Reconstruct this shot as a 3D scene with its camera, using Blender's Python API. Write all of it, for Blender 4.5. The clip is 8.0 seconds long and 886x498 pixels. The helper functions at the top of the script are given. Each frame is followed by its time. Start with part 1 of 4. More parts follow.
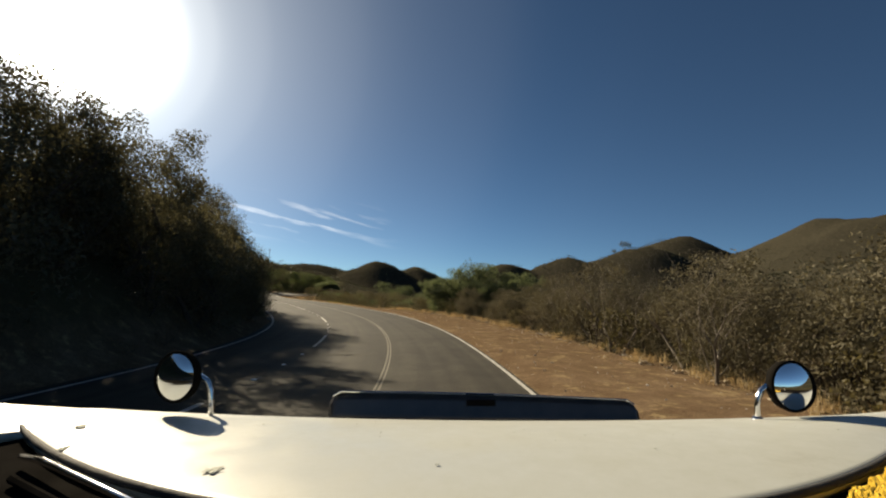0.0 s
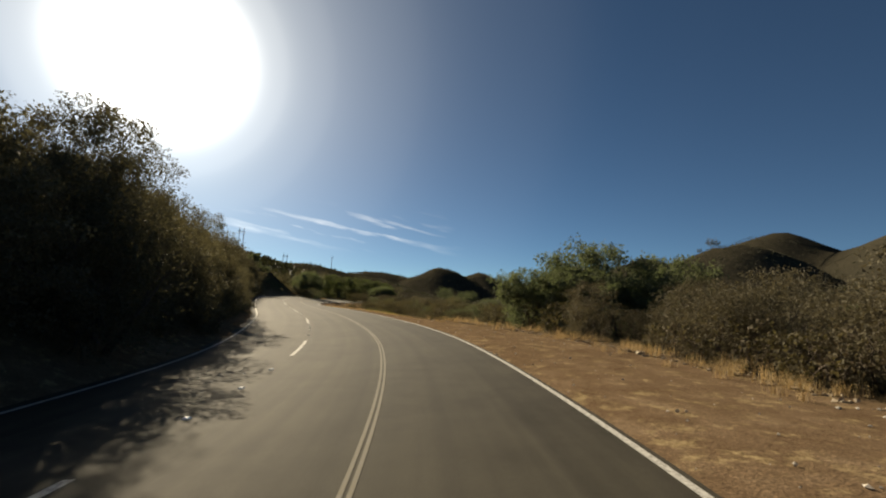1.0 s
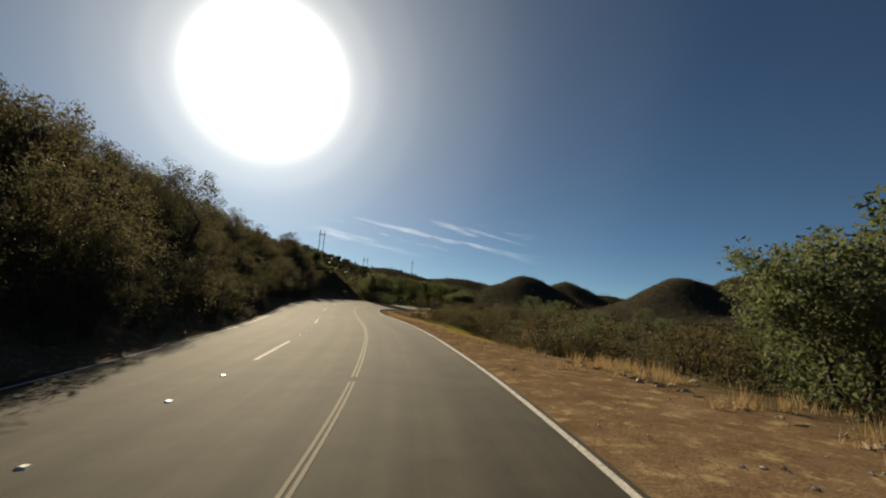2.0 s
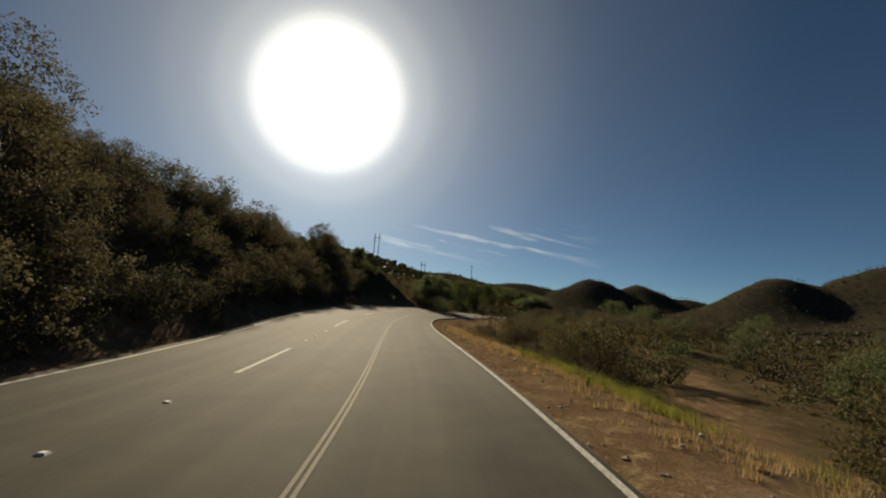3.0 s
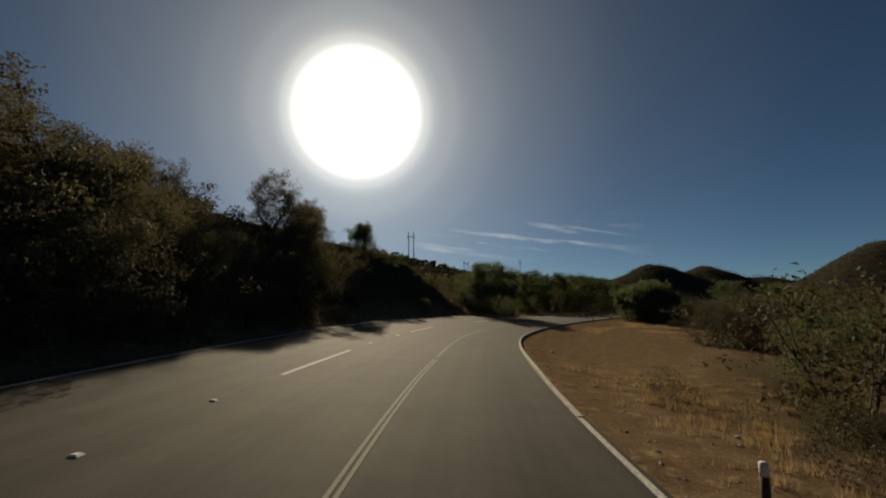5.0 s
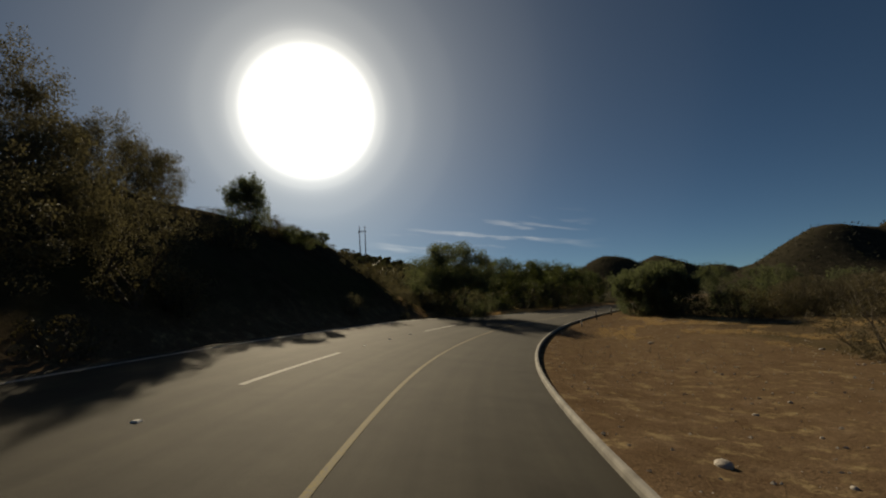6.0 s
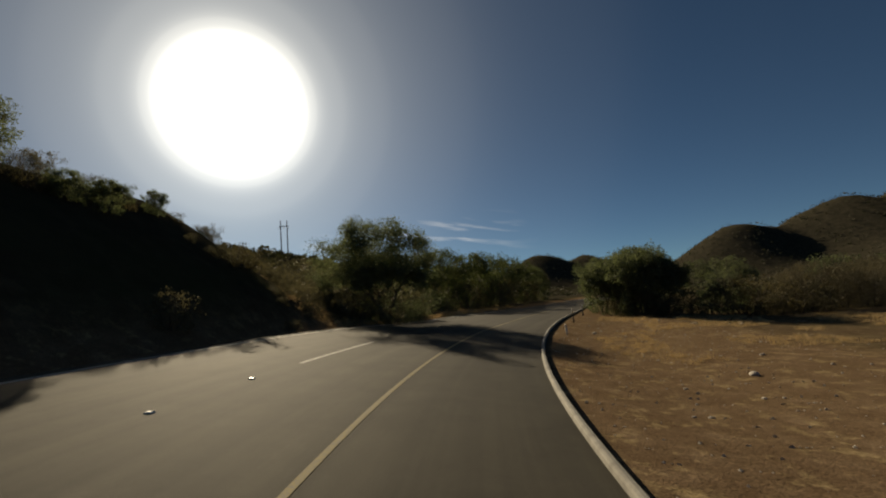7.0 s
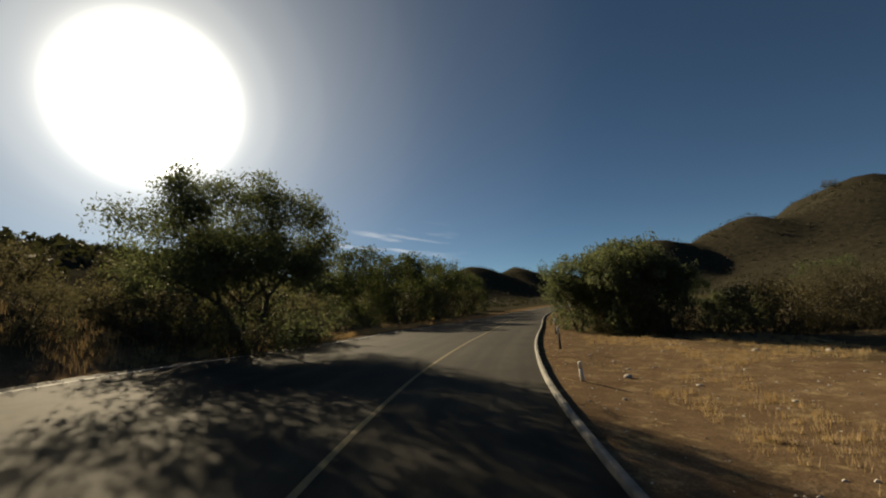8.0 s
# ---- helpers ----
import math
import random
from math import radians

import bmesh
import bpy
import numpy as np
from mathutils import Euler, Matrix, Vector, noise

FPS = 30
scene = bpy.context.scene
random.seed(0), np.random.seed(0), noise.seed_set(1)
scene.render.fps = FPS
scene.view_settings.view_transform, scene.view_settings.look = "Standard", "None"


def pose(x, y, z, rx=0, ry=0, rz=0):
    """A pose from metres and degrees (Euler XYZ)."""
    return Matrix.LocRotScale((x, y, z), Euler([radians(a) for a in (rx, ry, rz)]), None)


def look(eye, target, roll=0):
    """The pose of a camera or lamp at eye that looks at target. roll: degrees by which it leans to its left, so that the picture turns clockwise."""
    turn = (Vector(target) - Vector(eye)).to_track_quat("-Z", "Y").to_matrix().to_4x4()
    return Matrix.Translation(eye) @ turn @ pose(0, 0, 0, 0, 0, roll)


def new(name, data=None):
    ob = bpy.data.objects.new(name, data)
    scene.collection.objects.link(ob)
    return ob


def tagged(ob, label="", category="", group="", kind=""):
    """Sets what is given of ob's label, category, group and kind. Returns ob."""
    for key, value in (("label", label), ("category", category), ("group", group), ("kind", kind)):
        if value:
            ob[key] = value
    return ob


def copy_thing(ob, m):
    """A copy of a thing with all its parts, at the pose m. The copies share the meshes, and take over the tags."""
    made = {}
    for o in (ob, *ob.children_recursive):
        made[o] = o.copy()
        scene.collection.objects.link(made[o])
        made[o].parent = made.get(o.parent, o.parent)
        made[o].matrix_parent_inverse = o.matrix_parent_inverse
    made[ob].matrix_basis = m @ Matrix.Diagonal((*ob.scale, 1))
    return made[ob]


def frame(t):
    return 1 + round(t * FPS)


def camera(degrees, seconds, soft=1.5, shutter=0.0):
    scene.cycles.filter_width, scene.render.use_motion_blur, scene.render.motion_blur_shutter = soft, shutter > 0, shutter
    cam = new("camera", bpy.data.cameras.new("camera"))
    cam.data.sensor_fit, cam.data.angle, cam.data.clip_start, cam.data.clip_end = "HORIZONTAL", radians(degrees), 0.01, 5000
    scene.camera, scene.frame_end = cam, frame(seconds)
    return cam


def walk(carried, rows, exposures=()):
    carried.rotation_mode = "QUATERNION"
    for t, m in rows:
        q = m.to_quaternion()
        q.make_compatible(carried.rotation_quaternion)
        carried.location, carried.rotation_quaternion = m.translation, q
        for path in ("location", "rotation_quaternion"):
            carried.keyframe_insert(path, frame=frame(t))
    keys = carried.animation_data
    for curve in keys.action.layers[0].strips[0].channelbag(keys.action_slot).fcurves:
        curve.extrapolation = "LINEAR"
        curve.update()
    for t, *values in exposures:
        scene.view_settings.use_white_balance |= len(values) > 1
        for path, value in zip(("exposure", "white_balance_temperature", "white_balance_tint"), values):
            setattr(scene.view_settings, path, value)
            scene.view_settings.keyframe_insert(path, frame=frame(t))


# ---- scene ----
# ---- camera and its way ----
cam = camera(89.81, 8.0, soft=2.1, shutter=0.0)
PATH = [
    (0.0, 0.00, 0.00, 1.95, 96.31, -3.09, -12.51),
    (0.5, 1.77, 9.31, 1.80, 96.69, -2.47, -8.51),
    (1.0, 2.63, 18.40, 1.76, 96.79, -2.55, -4.31),
    (1.5, 2.81, 26.92, 1.78, 97.03, -3.28, 0.42),
    (2.0, 2.62, 36.11, 1.88, 97.20, -4.33, 6.13),
    (2.5, 1.12, 45.21, 1.94, 97.33, -4.46, 10.72),
    (3.0, -1.10, 53.66, 1.98, 97.42, -3.95, 13.78),
    (3.5, -3.19, 60.92, 2.04, 97.52, -3.02, 17.12),
    (4.0, -5.56, 68.14, 2.10, 97.61, -2.01, 19.57),
    (4.5, -8.07, 75.03, 2.14, 97.56, -1.09, 20.15),
    (5.0, -10.57, 82.68, 2.18, 97.75, 1.10, 19.64),
    (5.5, -12.90, 90.62, 2.21, 97.68, 2.91, 17.56),
    (6.0, -14.69, 98.06, 2.21, 97.43, 3.56, 14.55),
    (6.5, -15.95, 104.12, 2.21, 97.06, 4.34, 10.34),
    (7.0, -16.72, 109.61, 2.20, 96.94, 4.73, 6.21),
    (7.5, -17.08, 115.22, 2.20, 97.21, 4.82, 2.00),
    (8.0, -16.95, 121.11, 2.20, 97.71, 4.65, -2.50),
]
EXPOSURES = [(0.0, 1.27, 8300, 8), (1.5, 1.05, 8700, 8), (3.0, 0.6, 8800, 8), (4.5, 0.15, 8800, 8), (6.5, 0.27, 8900, 8), (8.0, 0.87, 9200, 8)]
walk(cam, [(t, pose(*r)) for t, *r in PATH], EXPOSURES)

# ---- sky and sun ----
SUN_AZ, SUN_EL = radians(-30.6), radians(24.4)
SUN_DIR = Vector((math.sin(SUN_AZ) * math.cos(SUN_EL), math.cos(SUN_AZ) * math.cos(SUN_EL), math.sin(SUN_EL)))


def make_world():
    w = bpy.data.worlds.new("sky")
    scene.world = w
    w.use_nodes = True
    nt = w.node_tree
    nt.nodes.clear()
    out = nt.nodes.new("ShaderNodeOutputWorld")
    sky = nt.nodes.new("ShaderNodeTexSky")
    sky.sky_type, sky.sun_disc = "NISHITA", False
    sky.sun_elevation, sky.sun_rotation = SUN_EL, SUN_AZ
    sky.altitude, sky.air_density, sky.dust_density, sky.ozone_density = 2000, 0.65, 0.4, 2.5
    base = nt.nodes.new("ShaderNodeBackground")
    base.inputs["Strength"].default_value = 0.031
    # the sun's bloom painted into the sky: a wide white disc and halo
    co = nt.nodes.new("ShaderNodeTexCoord")
    dot = nt.nodes.new("ShaderNodeVectorMath")
    dot.operation = "DOT_PRODUCT"
    dot.inputs[1].default_value = SUN_DIR
    nt.links.new(co.outputs["Generated"], dot.inputs[0])
    ang = nt.nodes.new("ShaderNodeMath")
    ang.operation = "ARCCOSINE"
    nt.links.new(dot.outputs["Value"], ang.inputs[0])
    ramp = nt.nodes.new("ShaderNodeValToRGB")
    scale = nt.nodes.new("ShaderNodeMath")
    scale.operation = "DIVIDE"
    scale.inputs[1].default_value = radians(60)
    nt.links.new(ang.outputs[0], scale.inputs[0])
    nt.links.new(scale.outputs[0], ramp.inputs[0])
    el = ramp.color_ramp.elements
    ramp.color_ramp.interpolation = "CARDINAL"
    el[0].position, el[0].color = 0.0, (1, 1, 1, 1)
    el[1].position, el[1].color = 1.0, (0, 0, 0, 1)
    for pos, v in ((0.1, 1.0), (0.124, 0.36), (0.152, 0.15), (0.21, 0.078), (0.3, 0.04), (0.48, 0.013), (0.75, 0.002)):
        e = el.new(pos)
        e.color = (v * 0.88, v * 0.96, v * 1.08, 1)
    glow = nt.nodes.new("ShaderNodeBackground")
    glow.inputs["Strength"].default_value = 2.9
    nt.links.new(ramp.outputs[0], glow.inputs["Color"])
    # thin streaks of high cloud low over the hills
    sep = nt.nodes.new("ShaderNodeSeparateXYZ")
    nt.links.new(co.outputs["Generated"], sep.inputs[0])
    mp = nt.nodes.new("ShaderNodeMapping")
    mp.inputs["Scale"].default_value = (7, 7, 60)
    tip = nt.nodes.new("ShaderNodeMapping")
    tip.inputs["Rotation"].default_value = (0, radians(-10), 0)
    nt.links.new(co.outputs["Generated"], tip.inputs["Vector"])
    nt.links.new(tip.outputs[0], mp.inputs["Vector"])
    nz = nt.nodes.new("ShaderNodeTexNoise")
    nz.inputs["Scale"].default_value, nz.inputs["Detail"].default_value = 1.0, 6
    nt.links.new(mp.outputs[0], nz.inputs["Vector"])
    r1 = nt.nodes.new("ShaderNodeMapRange")
    r1.inputs["From Min"].default_value, r1.inputs["From Max"].default_value = 0.53, 0.75
    nt.links.new(nz.outputs["Fac"], r1.inputs["Value"])
    band = nt.nodes.new("ShaderNodeValToRGB")
    nt.links.new(sep.outputs["Z"], band.inputs[0])
    b = band.color_ramp.elements
    b[0].position, b[0].color = 0.10, (0, 0, 0, 1)
    b[1].position, b[1].color = 0.205, (0, 0, 0, 1)
    m = b.new(0.15)
    m.color = (1, 1, 1, 1)
    az = nt.nodes.new("ShaderNodeVectorMath")
    az.operation = "DOT_PRODUCT"
    az.inputs[1].default_value = (math.sin(radians(-9)), math.cos(radians(-9)), 0)
    nt.links.new(co.outputs["Generated"], az.inputs[0])
    r2 = nt.nodes.new("ShaderNodeMapRange")
    r2.inputs["From Min"].default_value, r2.inputs["From Max"].default_value = 0.955, 0.985
    nt.links.new(az.outputs["Value"], r2.inputs["Value"])
    m1, m2 = nt.nodes.new("ShaderNodeMath"), nt.nodes.new("ShaderNodeMath")
    m1.operation = m2.operation = "MULTIPLY"
    nt.links.new(r1.outputs[0], m1.inputs[0])
    nt.links.new(band.outputs[0], m1.inputs[1])
    nt.links.new(m1.outputs[0], m2.inputs[0])
    nt.links.new(r2.outputs[0], m2.inputs[1])
    cloud = nt.nodes.new("ShaderNodeBackground")
    cloud.inputs["Color"].default_value = (1.0, 0.97, 0.94, 1)
    cs = nt.nodes.new("ShaderNodeMath")
    cs.operation = "MULTIPLY"
    cs.inputs[1].default_value = 0.3
    nt.links.new(m2.outputs[0], cs.inputs[0])
    nt.links.new(cs.outputs[0], cloud.inputs["Strength"])
    deep = nt.nodes.new("ShaderNodeMix")
    deep.data_type, deep.blend_type = "RGBA", "MULTIPLY"
    deep.inputs["Factor"].default_value = 1.0
    deep.inputs["B"].default_value = (0.63, 0.95, 1.14, 1)
    nt.links.new(sky.outputs[0], deep.inputs["A"])
    nt.links.new(deep.outputs["Result"], base.inputs["Color"])
    a1, a2 = nt.nodes.new("ShaderNodeAddShader"), nt.nodes.new("ShaderNodeAddShader")
    nt.links.new(base.outputs[0], a1.inputs[0])
    nt.links.new(glow.outputs[0], a1.inputs[1])
    nt.links.new(a1.outputs[0], a2.inputs[0])
    nt.links.new(cloud.outputs[0], a2.inputs[1])
    nt.links.new(a2.outputs[0], out.inputs["Surface"])


make_world()
sun_data = bpy.data.lights.new("sun", "SUN")
sun_data.energy, sun_data.angle, sun_data.color = 4.2, radians(0.53), (1.0, 0.94, 0.83)
sun = new("sun", sun_data)
sun.matrix_world = look(SUN_DIR * 100, (0, 0, 0))


# ---- materials ----
def shader(name, rough=0.8, metal=0.0, spec=0.5):
    m = bpy.data.materials.new(name)
    m.use_nodes = True
    b = m.node_tree.nodes["Principled BSDF"]
    b.inputs["Roughness"].default_value = rough
    b.inputs["Metallic"].default_value = metal
    b.inputs["Specular IOR Level"].default_value = spec
    return m, m.node_tree, b


def noise_tex(nt, scale, detail=6.0, rough=0.6, obj=False, stretch=None):
    co = nt.nodes.new("ShaderNodeTexCoord")
    n = nt.nodes.new("ShaderNodeTexNoise")
    n.inputs["Scale"].default_value, n.inputs["Detail"].default_value, n.inputs["Roughness"].default_value = scale, detail, rough
    src = co.outputs["Object"]
    if stretch:
        mp = nt.nodes.new("ShaderNodeMapping")
        mp.inputs["Scale"].default_value = stretch
        nt.links.new(src, mp.inputs["Vector"])
        src = mp.outputs[0]
    nt.links.new(src, n.inputs["Vector"])
    return n.outputs["Fac"]


def ramp_of(nt, fac, stops):
    r = nt.nodes.new("ShaderNodeValToRGB")
    e = r.color_ramp.elements
    e[0].position, e[0].color = stops[0][0], (*stops[0][1], 1)
    e[1].position, e[1].color = stops[-1][0], (*stops[-1][1], 1)
    for p, c in stops[1:-1]:
        k = e.new(p)
        k.color = (*c, 1)
    nt.links.new(fac, r.inputs[0])
    return r.outputs[0]


def mixed(nt, fac, a, b, mode="MIX"):
    m = nt.nodes.new("ShaderNodeMix")
    m.data_type, m.blend_type = "RGBA", mode
    for sock, v in ((m.inputs["Factor"], fac), (m.inputs["A"], a), (m.inputs["B"], b)):
        if isinstance(v, (int, float)):
            sock.default_value = v
        elif isinstance(v, tuple):
            sock.default_value = (*v, 1)
        else:
            nt.links.new(v, sock)
    return m.outputs["Result"]


def bump(nt, b, height, strength=0.4, distance=0.05):
    n = nt.nodes.new("ShaderNodeBump")
    n.inputs["Strength"].default_value, n.inputs["Distance"].default_value = strength, distance
    nt.links.new(height, n.inputs["Height"])
    nt.links.new(n.outputs[0], b.inputs["Normal"])


def simple(name, c1, c2, scale=6.0, rough=0.7, metal=0.0, bumpy=0.2, spec=0.5):
    m, nt, b = shader(name, rough, metal, spec)
    f = noise_tex(nt, scale)
    nt.links.new(ramp_of(nt, f, ((0.3, c1), (0.7, c2))), b.inputs["Base Color"])
    if bumpy:
        bump(nt, b, noise_tex(nt, scale * 5), bumpy, 0.01)
    return m


def ground_material():
    m, nt, b = shader("dry_ground", 1.0, 0, 0.0)
    at = nt.nodes.new("ShaderNodeAttribute")
    at.attribute_name = "bare"
    big, mid, fine = noise_tex(nt, 0.18, 5), noise_tex(nt, 1.3, 6), noise_tex(nt, 9.0, 8, 0.7)
    dirt = ramp_of(nt, mid, ((0.3, (0.112, 0.074, 0.046)), (0.55, (0.15, 0.103, 0.066)), (0.75, (0.207, 0.149, 0.099))))
    dirt = mixed(nt, 0.55, dirt, ramp_of(nt, fine, ((0.25, (0.35, 0.33, 0.3)), (0.6, (1.0, 1.0, 1.0)), (0.8, (1.3, 1.25, 1.2)))), "MULTIPLY")
    grit = noise_tex(nt, 34.0, 5, 0.8)
    dirt = mixed(nt, 0.7, dirt, ramp_of(nt, grit, ((0.34, (0.45, 0.43, 0.4)), (0.5, (0.95, 0.95, 0.95)), (0.68, (1.9, 1.8, 1.65)))), "MULTIPLY")
    straw = ramp_of(nt, noise_tex(nt, 1.9, 8, 0.75), ((0.53, (0, 0, 0)), (0.66, (0.6, 0.6, 0.6))))
    dirt = mixed(nt, straw, dirt, ramp_of(nt, fine, ((0.3, (0.24, 0.175, 0.09)), (0.7, (0.46, 0.36, 0.2)))))
    scrub = ramp_of(nt, mid, ((0.3, (0.03, 0.028, 0.016)), (0.5, (0.045, 0.037, 0.024)), (0.72, (0.075, 0.06, 0.038))))
    scrub = mixed(nt, ramp_of(nt, big, ((0.4, (0, 0, 0)), (0.65, (0.8, 0.8, 0.8)))), scrub, (0.045, 0.05, 0.024))
    far = nt.nodes.new("ShaderNodeAttribute")
    far.attribute_name = "brush"
    cover = ramp_of(nt, noise_tex(nt, 0.3, 8, 0.75), ((0.35, (0.026, 0.025, 0.018)), (0.55, (0.044, 0.039, 0.028)), (0.72, (0.07, 0.06, 0.042))))
    scrub = mixed(nt, far.outputs["Fac"], scrub, cover)
    nt.links.new(mixed(nt, at.outputs["Fac"], scrub, dirt), b.inputs["Base Color"])
    bump(nt, b, mixed(nt, 0.5, noise_tex(nt, 4.0, 8, 0.7), noise_tex(nt, 20.0, 4)), 0.45, 0.08)
    return m


def asphalt_material():
    m, nt, b = shader("worn_asphalt", 0.86, 0, 0.1)
    big, mid, fine = noise_tex(nt, 0.25, 4), noise_tex(nt, 1.1, 6), noise_tex(nt, 60.0, 3, 0.8)
    col = ramp_of(nt, mid, ((0.3, (0.024, 0.0215, 0.0165)), (0.7, (0.040, 0.036, 0.028))))
    col = mixed(nt, ramp_of(nt, big, ((0.45, (0, 0, 0)), (0.6, (0.5, 0.5, 0.5)))), col, (0.046, 0.042, 0.032))
    col = mixed(nt, 0.6, col, ramp_of(nt, fine, ((0.3, (0.5, 0.5, 0.5)), (0.7, (1.4, 1.4, 1.4)))), "MULTIPLY")
    # tyre tracks and oil streaks run along the lanes
    lat, along = nt.nodes.new("ShaderNodeAttribute"), nt.nodes.new("ShaderNodeAttribute")
    lat.attribute_name, along.attribute_name = "lat", "along"
    xy = nt.nodes.new("ShaderNodeCombineXYZ")
    nt.links.new(lat.outputs["Fac"], xy.inputs["X"])
    nt.links.new(along.outputs["Fac"], xy.inputs["Y"])
    for scale, lo, hi in (((1.5, 0.012, 1), 0.74, 1.24), ((5.0, 0.09, 1), 0.92, 1.08)):
        mp = nt.nodes.new("ShaderNodeMapping")
        mp.inputs["Scale"].default_value = scale
        nt.links.new(xy.outputs[0], mp.inputs["Vector"])
        n = nt.nodes.new("ShaderNodeTexNoise")
        n.inputs["Scale"].default_value, n.inputs["Detail"].default_value = 1.0, 4
        nt.links.new(mp.outputs[0], n.inputs["Vector"])
        col = mixed(nt, 1.0, col, ramp_of(nt, n.outputs["Fac"], ((0.36, (lo, lo, lo)), (0.64, (hi, hi, hi * 0.99)))), "MULTIPLY")
    nt.links.new(col, b.inputs["Base Color"])
    bump(nt, b, fine, 0.35, 0.01)
    return m


def paint_material(name, c):
    m, nt, b = shader(name, 0.85, 0, 0.15)
    worn = noise_tex(nt, 22.0, 8, 0.8)
    nt.links.new(mixed(nt, ramp_of(nt, worn, ((0.38, (0.92, 0.92, 0.92)), (0.6, (0.25, 0.25, 0.25)))), c, (0.13, 0.125, 0.115)), b.inputs["Base Color"])
    return m


def leaf_material(name, c1, c2, through_=0.45, tint=(1.2, 1.3, 0.7)):
    m = bpy.data.materials.new(name)
    m.use_nodes = True
    nt = m.node_tree
    b = nt.nodes["Principled BSDF"]
    b.inputs["Roughness"].default_value, b.inputs["Specular IOR Level"].default_value = 0.75, 0.15
    g = nt.nodes.new("ShaderNodeNewGeometry")
    o = nt.nodes.new("ShaderNodeObjectInfo")
    add = nt.nodes.new("ShaderNodeMath")
    add.operation = "MULTIPLY_ADD"
    add.inputs[1].default_value, add.inputs[2].default_value = 0.6, 0.0
    nt.links.new(g.outputs["Random Per Island"], add.inputs[0])
    add2 = nt.nodes.new("ShaderNodeMath")
    add2.operation = "MULTIPLY_ADD"
    add2.inputs[1].default_value = 0.4
    nt.links.new(o.outputs["Random"], add2.inputs[0])
    nt.links.new(add.outputs[0], add2.inputs[2])
    col = ramp_of(nt, add2.outputs[0], ((0.1, c1), (0.9, c2)))
    nt.links.new(col, b.inputs["Base Color"])
    tr = nt.nodes.new("ShaderNodeBsdfTranslucent")
    nt.links.new(mixed(nt, 1.0, col, tint, "MULTIPLY"), tr.inputs["Color"])
    mx = nt.nodes.new("ShaderNodeMixShader")
    mx.inputs[0].default_value = through_
    nt.links.new(b.outputs[0], mx.inputs[1])
    nt.links.new(tr.outputs[0], mx.inputs[2])
    nt.links.new(mx.outputs[0], nt.nodes["Material Output"].inputs["Surface"])
    return m


GROUND = ground_material()
ASPHALT = asphalt_material()
WHITE_LINE = paint_material("white_road_paint", (0.62, 0.61, 0.57))
YELLOW_LINE = paint_material("yellow_road_paint", (0.25, 0.19, 0.055))
PALE_LINE = paint_material("bleached_yellow_paint", (0.2, 0.18, 0.115))
FADED_LINE = paint_material("nearly_gone_yellow_paint", (0.135, 0.118, 0.075))
CONCRETE = simple("kerb_concrete", (0.15, 0.14, 0.122), (0.29, 0.275, 0.245), 3.0, 0.9, bumpy=0.4)
BARK = simple("bark", (0.045, 0.035, 0.027), (0.095, 0.076, 0.06), 14.0, 0.95, bumpy=0.6, spec=0.2)
TWIG = simple("grey_twigs", (0.10, 0.085, 0.07), (0.20, 0.175, 0.15), 9.0, 0.95, bumpy=0.3, spec=0.2)
LEAF = leaf_material("mesquite_leaf", (0.060, 0.068, 0.042), (0.118, 0.128, 0.08), 0.45, (1.1, 1.2, 0.8))
LEAF_DARK = leaf_material("oak_leaf", (0.058, 0.055, 0.036), (0.115, 0.107, 0.07), 0.38, (1.12, 1.06, 0.8))
LEAF_DEEP = leaf_material("deep_green_oak_leaf", (0.040, 0.048, 0.026), (0.082, 0.092, 0.048), 0.34)
LEAF_OLIVE = leaf_material("olive_shrub_leaf", (0.046, 0.041, 0.025), (0.108, 0.093, 0.055), 0.36, (1.15, 1.1, 0.75))
LEAF_DRY = leaf_material("dry_shrub_leaf", (0.078, 0.062, 0.042), (0.118, 0.096, 0.066), 0.25, (1.1, 1.05, 0.85))
LEAF_BRUSH = leaf_material("thorn_bush_leaf", (0.078, 0.068, 0.044), (0.125, 0.11, 0.072), 0.28, (1.1, 1.05, 0.85))
STRAW = leaf_material("dry_grass", (0.24, 0.175, 0.095), (0.46, 0.36, 0.21), 0.3, (1.15, 1.0, 0.8))
STONE = simple("pale_stone", (0.24, 0.215, 0.185), (0.5, 0.46, 0.41), 5.0, 0.9, bumpy=0.6)
SCRUB = leaf_material("far_scrub", (0.034, 0.034, 0.022), (0.066, 0.062, 0.040), 0.15)


# ---- mesh helpers ----
def part(name, bm, material, parent=None, label=""):
    me = bpy.data.meshes.new(name)
    if isinstance(bm, tuple):
        me.from_pydata([tuple(v) for v in bm[0]], [], [tuple(f) for f in bm[1]])
        me.update()
    else:
        bmesh.ops.recalc_face_normals(bm, faces=bm.faces[:])
        bm.to_mesh(me)
        bm.free()
    me.materials.append(material)
    ob = new(name, me)
    if parent:
        ob.parent = parent
    if label:
        ob["label"] = label
    return ob


def smooth(ob):
    for p in ob.data.polygons:
        p.use_smooth = True
    return ob


